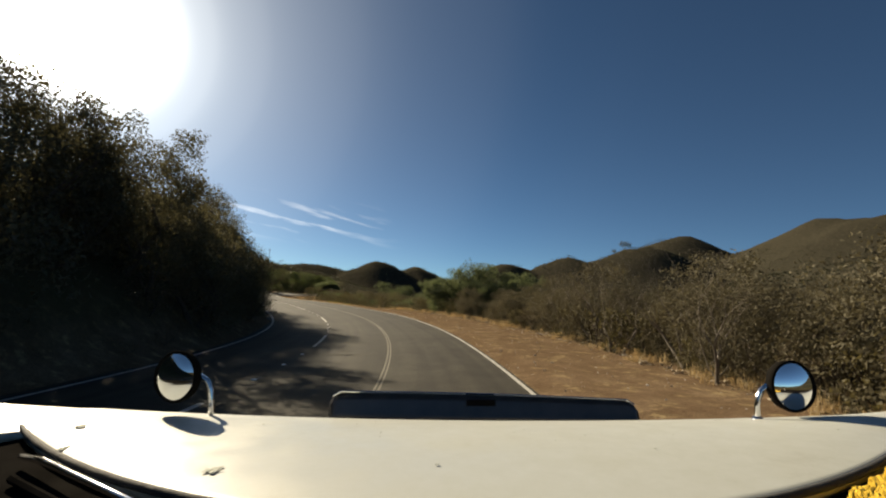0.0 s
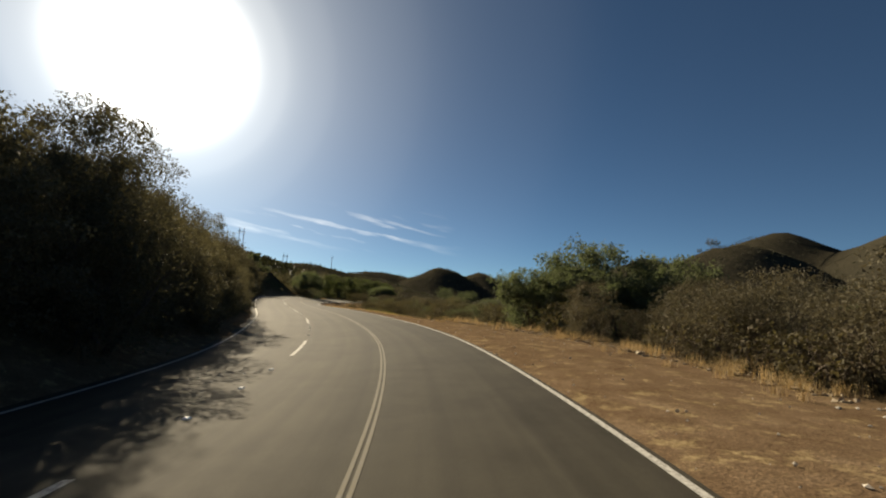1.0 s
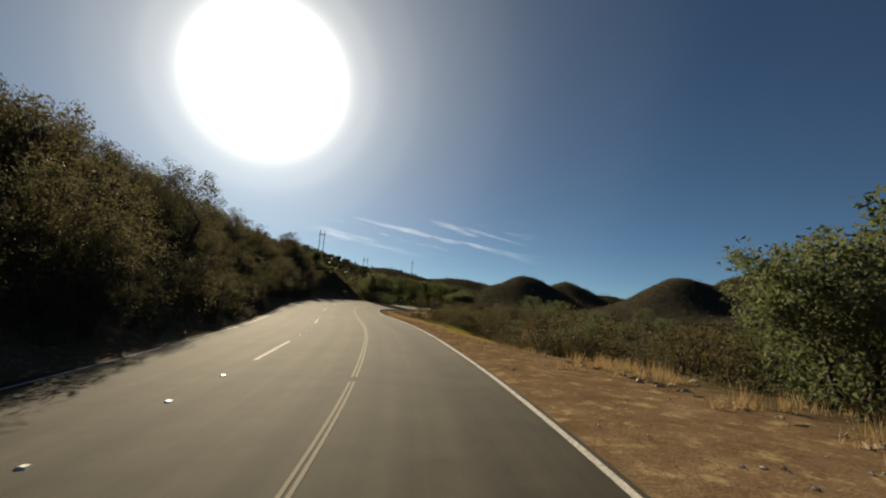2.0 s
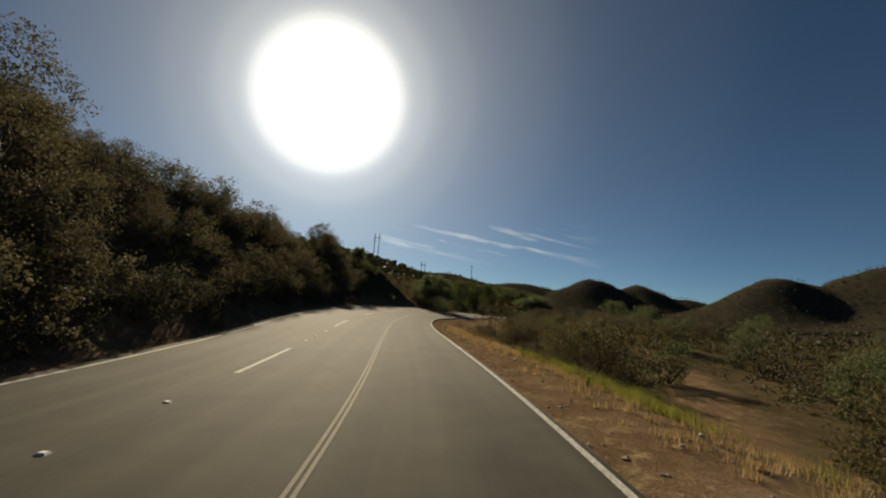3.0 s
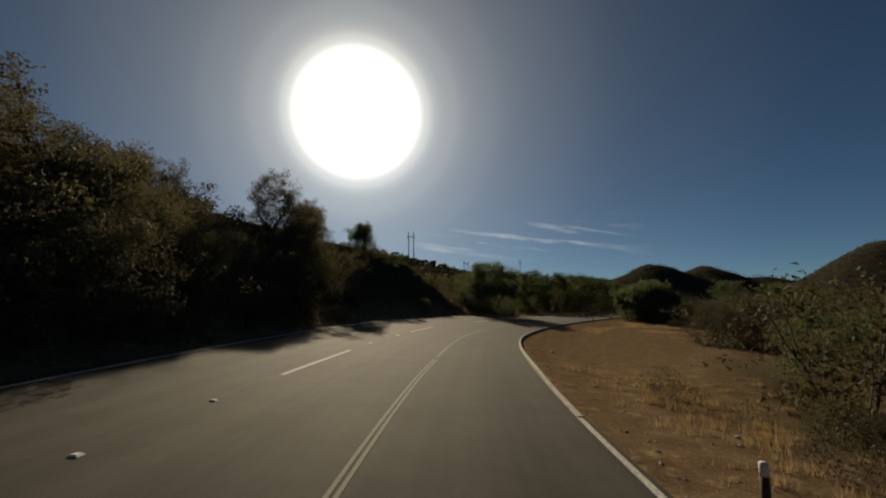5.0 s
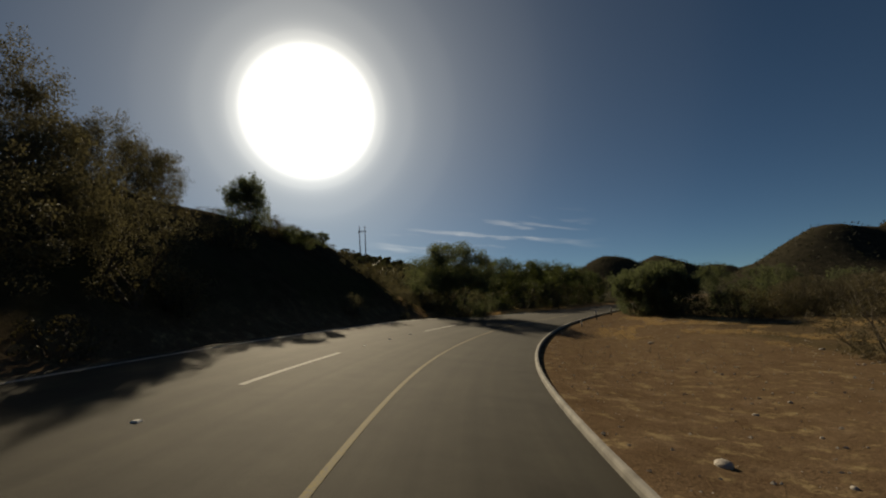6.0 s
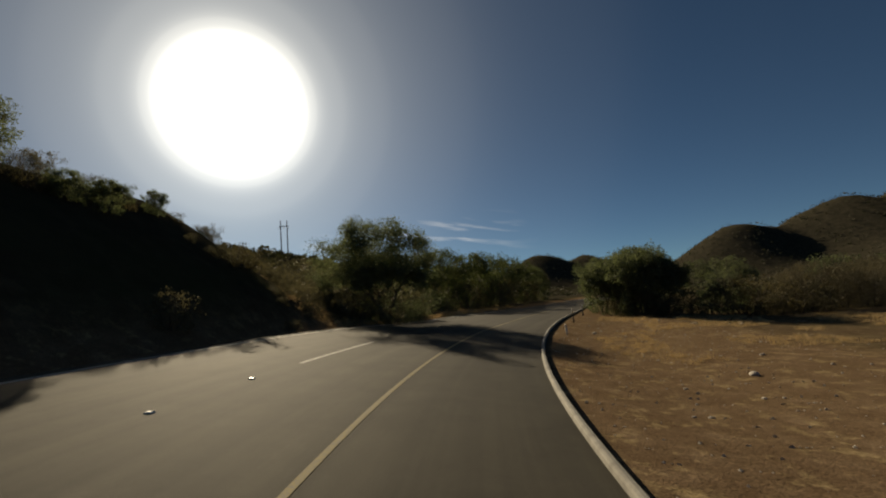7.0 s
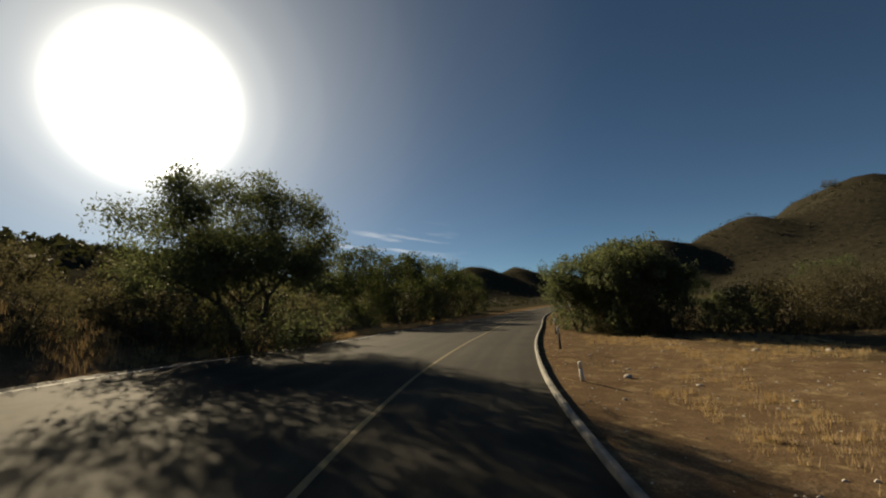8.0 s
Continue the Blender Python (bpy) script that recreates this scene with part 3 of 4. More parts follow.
for x, y, s in ((-27.4, 162.5, 0.72), (-22.6, 165.5, 0.84), (-19.6, 170.5, 0.84), (-17.4, 178.5, 0.86), (-14.4, 187.0, 0.86), (-11.0, 197.0, 0.86), (-7.0, 209.0, 0.8)):
    place(pick(ROW_OAK), x, y, s, rng.uniform(0, 360), group="trees beyond the bank")
for k in range(26):
    place(pick(BUSH), rng.uniform(-60, -33), rng.uniform(140, 163), rng.uniform(0.6, 0.95), rng.uniform(0, 360), group="bushes on the bank")
for x, y, s in ((-16.4, 169.5, 1.35), (-15.2, 172.0, 0.9), (-19.3, 163.9, 1.2), (-18.1, 173.9, 1.3), (-14.4, 181.0, 1.4), (-11.7, 189.1, 1.4), (-9.2, 197.2, 1.4)):
    place(pick(SHRUB), x, y, s * 1.4, rng.uniform(0, 360), tall=1.2)

rng = np.random.default_rng(101)
# trees on the far side of the dirt turnout
for x, y, s, t in ((-7.1, 149.4, 0.82, 1.3), (-6.2, 147.8, 0.62, 1.2), (-5.1, 146.4, 0.92, 1.3), (-4.1, 147.4, 0.95, 1.28), (-3.4, 146.0, 0.78, 1.25), (-4.6, 149.5, 1.0, 1.25), (1.2, 147.5, 0.5, 1.0), (3.4, 148.0, 0.5, 1.0),
                   (17.4, 156.8, 1.0, 1), (25.5, 153.0, 0.9, 1), (18.2, 203.9, 1.6, 1), (23.6, 189.0, 1.4, 1), (29.9, 214.2, 1.5, 1)):
    place(pick(FINE_MESQUITE if y < 150 else MESQUITE), x, y, s, rng.uniform(0, 360), group="trees beyond the turnout", tall=t)
for x, y, s in ((-1.2, 144.0, 1.5), (0.2, 143.6, 1.7), (1.6, 143.8, 1.7), (3.0, 144.2, 1.5), (4.4, 144.0, 1.6), (-6.6, 146.0, 0.9), (-5.2, 144.6, 1.1), (-4.0, 143.4, 1.0), (-2.6, 143.0, 0.8)):
    place(pick(FINE_SHRUB), x, y, s, rng.uniform(0, 360), group="shrubs beyond the turnout")
for k in range(26):
    x = rng.uniform(4, 34)
    place(pick(BRUSH + SHRUB) if k % 3 == 1 else pick(SHRUB), x, 141.5 + 0.12 * x + rng.uniform(-1.0, 6), rng.uniform(0.7, 1.1), rng.uniform(0, 360), group="shrubs beyond the turnout")
for x, y, s in ((-4.0, 116.6, 0.9), (-2.5, 115.8, 1.0), (-1.1, 117.3, 1.0), (-3.1, 117.8, 1.05), (0.6, 116.2, 1.0), (2.2, 116.9, 1.1), (4.0, 115.9, 1.1)):
    place(pick(BARE + BRUSH), x, y, s, rng.uniform(0, 360), group="bare thicket by the turnout")
for k in range(20):
    place(pick(DRY * 2 + BRUSH), rng.uniform(-4.5, 8) , rng.uniform(109, 117), rng.uniform(0.5, 0.85), rng.uniform(0, 360), group="bare thicket by the turnout")

for x, y, s in ((5.8, 145.5, 1.0), (7.7, 147.1, 1.1), (9.7, 146.6, 1.0), (11.9, 147.7, 1.1), (14.3, 149.2, 1.05), (17.0, 150.8, 1.1), (19.9, 152.9, 1.0)):
    place(pick(BRUSH), x, y, s, rng.uniform(0, 360), group="shrubs beyond the turnout")
rng = np.random.default_rng(102)
# trees along the dirt shoulder at the start
place(BARE[0], 10.4, 11.9, 1.12, 10)
place(BARE[1], 11.4, 21.6, 1.05, 200)
place(BARE[1], 10.4, 15.4, 0.98, 90)
place(BARE[0], 11.3, 18.4, 0.95, 40)
place(BARE[1], 9.2, 9.6, 0.85, 200, tall=1.1)
for k in range(15):
    y = rng.uniform(8, 36)
    x, yy = by_road(y, 0)
    place(pick(BRUSH), x + rng.uniform(9.5, 14), yy, rng.uniform(0.75, 0.95), rng.uniform(0, 360), group="thicket by the shoulder")
for x, y, s in ((10.2, 46.4, 0.82), (14.3, 45.6, 1.22), (12.4, 44.6, 0.86), (17.4, 42.6, 1.02), (11.3, 48.6, 0.7), (14.0, 41.6, 0.72)):
    place(pick(FINE_MESQUITE), x, y, s, rng.uniform(0, 360), group="mesquites by the shoulder")
for k in range(22):
    x, yy = by_road(6 + 1.62 * k, 0)
    place(BRUSH[k % 2], x + rng.uniform(8.4, 10.2), yy, (rng.uniform(0.55, 0.8) if k % 4 else rng.uniform(0.95, 1.15)) * (1.12 if k < 11 else 1.0 if k < 16 else 0.72), rng.uniform(0, 360), group="thicket by the shoulder")
for x, y, s in ((10.6, 41.2, 1.0), (11.8, 40.3, 0.9), (8.9, 48.5, 0.8), (10.6, 45.6, 1.1), (13.3, 42.8, 1.2), (8.6, 50.6, 0.8), (11.0, 50.7, 0.9)):
    place(pick(SHRUB), x, y, s, rng.uniform(0, 360), group="thicket by the shoulder")
for k in range(36):
    y = rng.uniform(2, 36)
    x, yy = by_road(y, 0)
    place(pick(DRY * 2 + SHRUB[:2]), x + 7.6 + abs(rng.normal(0, 2.5)), yy, rng.uniform(0.6, 1.05), rng.uniform(0, 360), group="thicket by the shoulder")

rng = np.random.default_rng(103)
# bushes in the hollow to the right
for k in range(104):
    y = rng.uniform(48, 107)
    lat = 7.6 + abs(rng.normal(0, 14)) + (1.5 if y < 56 else 0)
    x, yy = by_road(y, lat)
    if y > 96 and lat < 15 or off_track(x, yy) < 2.6:
        continue
    place(pick(FINE_SHRUB * 3 + DRY if lat < 14 else SHRUB * 5 + DRY), x, yy, rng.uniform(0.75, 1.25) if k % 3 else rng.uniform(1.4, 2.0), rng.uniform(0, 360), group="bushes in the hollow")
for k in range(58):
    y = rng.uniform(56, 95)
    lat = rng.uniform(6.6, 14)
    x, yy = by_road(y, lat)
    if y > 88 and lat < 9 or off_track(x, yy) < 2.4:
        continue
    place(pick(FINE_SHRUB * 3 + DRY), x, yy, rng.uniform(0.8, 1.3) * (0.6 if lat < 7.2 else 1.0), rng.uniform(0, 360), group="bushes in the hollow")
for k in range(46):
    y = rng.uniform(54, 94)
    x, yy = by_road(y, rng.uniform(4.2, 7.5))
    place(pick(DRY * 2 + FINE_SHRUB[:1]), x, yy, rng.uniform(0.22, 0.5), rng.uniform(0, 360), group="bushes in the hollow")
for x, y, s in ((-3.6, 101.6, 0.52), (-1.0, 103.6, 0.55), (3.7, 106.5, 0.6), (12.3, 111.1, 0.7), (18.1, 105.0, 0.7), (25.6, 96.8, 0.7), (13.5, 93.0, 0.6), (4.8, 79.7, 0.5), (10.4, 74.0, 0.6), (16.1, 83.0, 0.6), (20.3, 68.8, 0.65), (7.4, 64.6, 0.5), (27.3, 78.7, 0.7)):
    place(pick(MESQUITE), x, y, s, rng.uniform(0, 360), group="low mesquites in the hollow")
for x, y, s in ((303.9, 442.3, 1.7), (309.0, 440.6, 1.0), (294.0, 447.0, 0.9)):        # lone trees on the ridge
    place(OAK[1], x, y, s, 40 * s, group="trees on the ridge", tall=1.2)
rng = np.random.default_rng(108)
for k in range(40):
    x, y = rng.uniform(18, 150), rng.uniform(30, 330)
    if road_coords([x], [y])[1][0] < 24:
        continue
    place(pick(SHRUB * 3 + MESQUITE[:1]), x, y, rng.uniform(0.8, 1.5), rng.uniform(0, 360), group="scattered trees on the plain")

rng = np.random.default_rng(104)
# the wooded bank along the left of the road
for k in range(156):
    y = 2 + 125 * (k + rng.random()) / 156
    d = rng.uniform(0.4, 3.5) if k % 3 == 0 else rng.uniform(3.5, 10) if k % 3 == 1 else rng.uniform(8, 17)
    if y > 107:
        continue
    x, yy = by_road(y, float(left_line(y)) - 1.0 - d)
    kinds = FINE_OAK if (17 < y < 56 and d < 2.0) or (14 < y < 39 and d < 6) or (91 < y < 104 and d < 6) else FAR_OAK if d > 6 else OAK * 2 + THIN[:1]
    if y > 102 and kinds is not FINE_OAK:
        kinds = OAK[:2] + BUSH
    place(pick(kinds), x, yy, np.interp(y, [58, 63, 82, 86], [1, 0.64, 0.7, 1]) * (0.88 if y < 36 else 0.72 if 75 < y < 84 else 0.6 if 84 <= y < 102 else 0.68 if y < 102 else 0.62 if y < 107.5 else 0.45 if y < 111 else 0.3) * rng.uniform(0.6, 1.05), rng.uniform(0, 360), group="trees on the bank", sink=0.15)
for k in range(76):
    y = 3 + 105 * (k + rng.random()) / 76
    x, yy = by_road(y, float(left_line(y)) - 1.0 - abs(rng.normal(0, 6)))
    place(pick(SHRUB + DRY), x, yy, rng.uniform(0.5, 1.2), rng.uniform(0, 360), group="shrubs on the bank", sink=0.1)
for x, y, s in ((-8.4, 19.4, 0.9), (-9.2, 16.2, 0.9), (-7.1, 28.0, 0.8), (-9.0, 35.2, 0.8)):
    place(pick(FINE_OAK), x, y, s, rng.uniform(0, 360), group="trees on the bank")
slim = make_tree("oak_tree", 133, 8.1, 1.6, LEAF_DARK, "tall slim dark tree standing out above the bank", stems=1, depth=4, thick=0.15, per=230, size=0.115, clump=0.52, skirt=70)
slim.matrix_basis = pose(-8.3, 24.4, at(-8.3, 24.4) - 0.1, 0, 0, 40)
place(FINE_OAK[0], -17.0, 62.4, 0.9, 130, group="trees on the bank")
place(FINE_OAK[1], -11.6, 40.0, 1.05, 250, group="trees on the bank", tall=1.2)
for x, y, s in ((-29.0, 107.6, 0.7), (-32.6, 110.2, 0.46), (-27.2, 104.5, 0.62)):
    place(pick(FINE_OAK), x, y, s, rng.uniform(0, 360), group="trees on the bank")
# the crest of the bank's end: dark trees, then thin ones, then low growth on bare soil
for x, y, s, kind, tall in ((-32.2, 108.2, 0.66, FINE_OAK[0], 1.0), (-31.2, 110.2, 0.56, FINE_OAK[1], 1.0), (-33.0, 112.4, 0.58, FINE_OAK[0], 1.0), (-34.4, 114.6, 0.5, FINE_OAK[1], 1.0),
                            (-35.6, 116.6, 0.58, FINE_OAK[0], 1.0), (-36.8, 118.6, 0.62, FINE_OAK[1], 1.0), (-38.8, 120.2, 0.62, FINE_OAK[0], 1.0), (-33.8, 117.0, 0.5, BARE[0], 1.0),
                            (-32.4, 120.6, 0.58, FINE_MESQUITE[1], 1.25), (-33.0, 121.9, 0.4, THIN[0], 1.2), (-32.0, 122.6, 0.24, FINE_OAK[0], 1.0), (-31.6, 123.8, 0.26, FINE_MESQUITE[0], 1.0),
                            (-31.2, 125.0, 0.3, FINE_MESQUITE[1], 1.0), (-31.7, 128.1, 0.2, FINE_MESQUITE[0], 1.3)):
    place(kind, x, y, s, 50 * y, group="trees on the bank", tall=tall)
rng = np.random.default_rng(109)
for y, d, s in ((29, 2.5, 0.9), (34, 1.2, 0.85), (37.5, 4.5, 0.95), (42, 2.0, 0.9), (46.5, 5.0, 0.95), (51, 1.5, 0.8), (24, 5.0, 0.6)):
    x, yy = by_road(y, float(left_line(y)) - 1.0 - d)
    place(pick(FINE_OAK), x, yy, s, rng.uniform(0, 360), group="trees on the bank")
place(MESQUITE[2], -33.3, 122.1, 0.5, 60, group="trees on the bank")
for x, y, s, kind in ((-27.4, 109.0, 0.62, FINE_OAK[0]), (-29.0, 107.6, 0.68, FINE_OAK[1]), (-31.4, 111.2, 0.6, BARE[0]), (-32.9, 108.5, 0.75, FINE_OAK[0]), (-30.0, 113.0, 0.5, BARE[1])):
    place(kind, x, y, s, 70 * x, group="trees on the bank")
rng = np.random.default_rng(113)
for k in range(104):                        # dense dark brush over the whole face of the bank
    y = 43 + 65 * (k + rng.random()) / 104
    x, yy = by_road(y, float(left_line(y)) - 1.9 - rng.uniform(0, 11))
    place(pick(BUSH), x, yy, rng.uniform(0.6, 1.15) * (0.95 if y < 103 else 0.6) * np.interp(y, [58, 63, 80, 84], [1, 0.7, 0.75, 1]), rng.uniform(0, 360), group="bushes on the bank", sink=0.15)
for k in range(52):                         # bushes that hang down to the edge line
    y = 42 + 64 * (k + rng.random()) / 52
    x, yy = by_road(y, float(left_line(y)) - 1.5 - rng.uniform(0, 1.0))
    place(pick(BUSH), x, yy, rng.uniform(0.4, 0.8), rng.uniform(0, 360), group="bushes on the bank", sink=0.15)
rng = np.random.default_rng(111)
for k in range(7):
    y = rng.uniform(109, 127)
    x, yy = by_road(y, float(left_line(y)) - 1.2 - rng.uniform(0.3, 4.5))
    place(pick(BUSH), x, yy, rng.uniform(0.35, 0.65), rng.uniform(0, 360), group="trees on the bank")
for x, y, s in ((-25.6, 142.0, 0.95), (-27.4, 140.6, 0.9), (-30.2, 140.0, 1.0), (-23.8, 149.4, 1.0), (-26.4, 147.7, 1.1), (-29.8, 145.1, 1.15), (-24.4, 144.6, 0.8),
                (-29.6, 138.8, 0.7), (-31.2, 139.4, 0.75), (-33.0, 140.2, 0.8), (-30.4, 141.8, 0.9), (-34.8, 141.0, 0.8), (-36.6, 142.4, 0.9), (-32.4, 142.6, 1.0), (-27.4, 137.6, 0.6),
                (-25.6, 143.2, 1.2), (-23.4, 144.8, 1.1), (-26.8, 141.4, 1.25), (-28.4, 143.6, 1.3), (-24.6, 146.8, 1.3),
                (-22.9, 136.6, 0.55), (-24.9, 135.9, 0.75), (-22.3, 140.6, 0.6), (-25.9, 137.4, 0.85), (-22.4, 143.4, 0.7), (-23.6, 141.8, 0.8)):
    place(pick(BUSH), x, y, s, rng.uniform(0, 360), group="brush under the mesquite", sink=0.1)
for k in range(84):                         # dark brush over the end of the bank
    x, y = rng.uniform(-39, -25.5), rng.uniform(128, 141)
    place(pick(BUSH), x, y, (rng.uniform(0.2, 0.32) if y < 132 else rng.uniform(0.32, 0.48) if y < 136 else rng.uniform(0.6, 0.85)), rng.uniform(0, 360), group="bushes on the bank", sink=0.15)
for k in range(16):                         # brush round the foot of the big mesquite
    y = rng.uniform(127, 158)
    x, yy = by_road(y, float(left_line(y)) - rng.uniform(3.4, 10.0))
    place(pick(SHRUB + BUSH), x, yy, rng.uniform(0.6, 0.95) * (1.0 if k % 2 else 0.75), rng.uniform(0, 360), group="brush under the mesquite", sink=0.1)
rng = np.random.default_rng(110)
for k in range(44):                         # low dark growth on top of the bank's end
    x = -31.6 - abs(rng.normal(0, 4.5))
    place(pick(BUSH + SHRUB), x, rng.uniform(107, 128), rng.uniform(0.22, 0.42), rng.uniform(0, 360), group="shrubs on the bank", sink=0.12)

rng = np.random.default_rng(112)
for ob in MESQUITE + OAK + SHRUB + FINE_SHRUB + DRY + BARE + THIN + BRUSH + BUSH + FAR_OAK + ROW_OAK + FINE_OAK + FINE_MESQUITE:      # the first of each kind stands in the woods behind the bank
    x, y = rng.uniform(-75, -55), rng.uniform(40, 110)
    ob.matrix_basis = pose(x, y, at(x, y) - 0.1)


rng = np.random.default_rng(105)
# far scrub on the hills, and the tree cover of the plain
def scatter_scrub(name, n, box, size, seed, near, label, blobs=14, leaf=0.33, left=False, right=False):
    g = np.random.default_rng(seed)
    X, Y = g.uniform(box[0], box[1], n), g.uniform(box[2], box[3], n)
    idx, lat = road_coords(X, Y)
    ok = (lat < -8.25 - near) if left else (lat > near) & (off_track(X, Y) > 2.0) if right else (np.abs(lat) > near)
    X, Y = X[ok], Y[ok]
    Z = hgt(X, Y)
    S = size * (0.5 + g.random(len(X)))
    m = blobs
    d = g.normal(size=(len(X), m, 3))
    d /= np.linalg.norm(d, axis=2)[:, :, None]
    c = np.stack([X, Y, Z + S * 0.45], 1)[:, None, :] + d * (S[:, None, None] * np.array([0.7, 0.7, 0.5])) * g.random((len(X), m, 1))**0.4
    a = g.normal(size=(len(X), m, 3))
    b = g.normal(size=(len(X), m, 3))
    a /= np.linalg.norm(a, axis=2)[:, :, None]
    b /= np.linalg.norm(b, axis=2)[:, :, None]
    w = (S * leaf)[:, None, None]
    q = np.stack([c - a * w, c + b * w, c + a * w], 2).reshape(-1, 3)
    k = np.arange(len(q) // 3) * 3
    ob = part(name, (q.tolist(), np.stack([k, k + 1, k + 2], 1).tolist()), SCRUB)
    tagged(ob, label, "scrub", kind="stuff")


scatter_scrub("hill_scrub", 34000, (-380, 560, 200, 860), 1.2, 3, 40, "dark scrub covering the far hills", 5, 0.42)
scatter_scrub("plain_scrub", 9000, (15, 330, -60, 330), 0.95, 4, 34, "low scrub on the plain", 10, 0.44)
scatter_scrub("bank_scrub", 3800, (-220, -25, -60, 330), 1.9, 8, 30, "low scrub on the wooded slope", 13, 0.46)
scatter_scrub("bank_undergrowth", 2800, (-62, -6, -10, 109), 0.75, 9, 3.0, "low dark undergrowth between the trees", 48, 0.15, True)
scatter_scrub("hollow_scrub", 520, (-12, 46, 48, 97), 0.8, 10, 9.5, "low brown-green scrub between the bushes in the hollow", 44, 0.14, right=True)


rng = np.random.default_rng(106)
# dry grass
def dry_grass(name, spots, seed, label, tall=0.45, material=STRAW):
    g = np.random.default_rng(seed)
    P = np.array([by_road(y, lat) for y, lat in spots])
    Z = hgt(P[:, 0], P[:, 1])
    vs, fs = [], []
    for (x, y), z in zip(P, Z):
        n = int(g.integers(14, 34))
        h = tall * g.uniform(0.4, 1.2)
        for _ in range(n):
            w, r = g.uniform(0, 2 * math.pi), g.uniform(0, 0.22)
            bx, by = x + r * math.cos(w), y + r * math.sin(w)
            t, l = g.uniform(0, 2 * math.pi), g.uniform(0.1, 0.55) * h
            o = len(vs)
            vs += [(bx - 0.007 * math.sin(t), by + 0.007 * math.cos(t), z - 0.03), (bx + 0.007 * math.sin(t), by - 0.007 * math.cos(t), z - 0.03),
                   (bx + l * math.cos(t), by + l * math.sin(t), z + h * g.uniform(0.6, 1.0))]
            fs.append((o, o + 1, o + 2))
    tagged(part(name, (vs, fs), material), label, "grass", kind="stuff")


spots = [(rng.uniform(0, 52), 0) for _ in range(620)]
spots = [q for q in spots if noise.noise((q[0] * 0.5, 3.0, 1.0)) > -0.05]
spots = [(y, float(np.interp(y, [0, 18, 36, 48, 60], [7.0, 7.6, 7.2, 5.6, 3.4])) + rng.normal(0.3, 0.7)) for y, _ in spots]
dry_grass("shoulder_grass", spots, 11, "tall straw-coloured grass at the edge of the dirt")
spots = [(rng.uniform(56, 98), 2.8 + abs(rng.normal(0, 1.6))) for _ in range(300)]
dry_grass("verge_grass", spots, 12, "yellow grass tufts on the narrow verge", 0.2)
WEED = leaf_material("yellow_green_weed", (0.13, 0.125, 0.04), (0.26, 0.23, 0.08), 0.45)
spots = [(rng.normal(66.5, 3.2), 4.4 + abs(rng.normal(0, 1.0))) for _ in range(230)]
dry_grass("verge_weeds", spots, 15, "yellow-green weeds on the bank below the verge", 0.42, WEED)
spots = [(rng.uniform(54, 96), 3.6 + abs(rng.normal(0, 2.6))) for _ in range(480)]
dry_grass("slope_grass", spots, 16, "sparse dry grass on the reddish slope", 0.2)
spots = [(rng.uniform(112, 148), rng.uniform(4, 28)) for _ in range(7000)]
spots = [q for q in spots if noise.noise((q[0] * 0.22, q[1] * 0.3, 4.0)) > 0.5 - 0.021 * (q[0] - 112)]
dry_grass("turnout_grass", spots, 13, "pale dry grass patches on bare earth", 0.16)
spots = [(rng.uniform(130, 174), float(left_line(146)) - 0.9 - abs(rng.normal(0, 2.2))) for _ in range(900)]
dry_grass("roadside_grass", spots, 14, "straw-coloured grass strip beside the asphalt", 0.4)


rng = np.random.default_rng(107)
# loose stones on the dirt
def stone_mesh(seed):
    g = np.random.default_rng(seed)
    bm = bmesh.new()
    bmesh.ops.create_icosphere(bm, subdivisions=2, radius=0.5)
    for v in bm.verts:
        k = 1 + 0.35 * noise.noise(v.co * 1.7 + Vector((seed * 3.1, 0, 0)))
        v.co = Vector((v.co.x * k * 1.2, v.co.y * k, v.co.z * k * 0.6))
    return bm


STONES = [smooth(tagged(part("stone", stone_mesh(i), STONE), "pale angular stone lying on the dirt", "stone", "loose stones")) for i in range(4)]
spots = [(rng.uniform(94, 142), rng.uniform(3.0, 14)) for _ in range(110)] + [(101.3, 7.2)] + [(rng.uniform(2, 52), rng.uniform(6.2, 8.4)) for _ in range(34)] + [(rng.uniform(58, 95), rng.uniform(2.6, 4.4)) for _ in range(16)]
for k, (y, lat) in enumerate(spots):
    x, yy = by_road(y, lat)
    s = rng.uniform(0.04, 0.11) if k % 9 else rng.uniform(0.13, 0.22)
    if k < 4:
        STONES[k].matrix_basis = pose(x, yy, at(x, yy) + 0.02, 0, 0, rng.uniform(0, 360)) @ Matrix.Diagonal((s, s, s, 1))
    else:
        c = STONES[k % 4].copy()
        scene.collection.objects.link(c)
        c.matrix_basis = pose(x, yy, at(x, yy) + s * 0.1, 0, 0, rng.uniform(0, 360)) @ Matrix.Diagonal((s, s, s, 1))


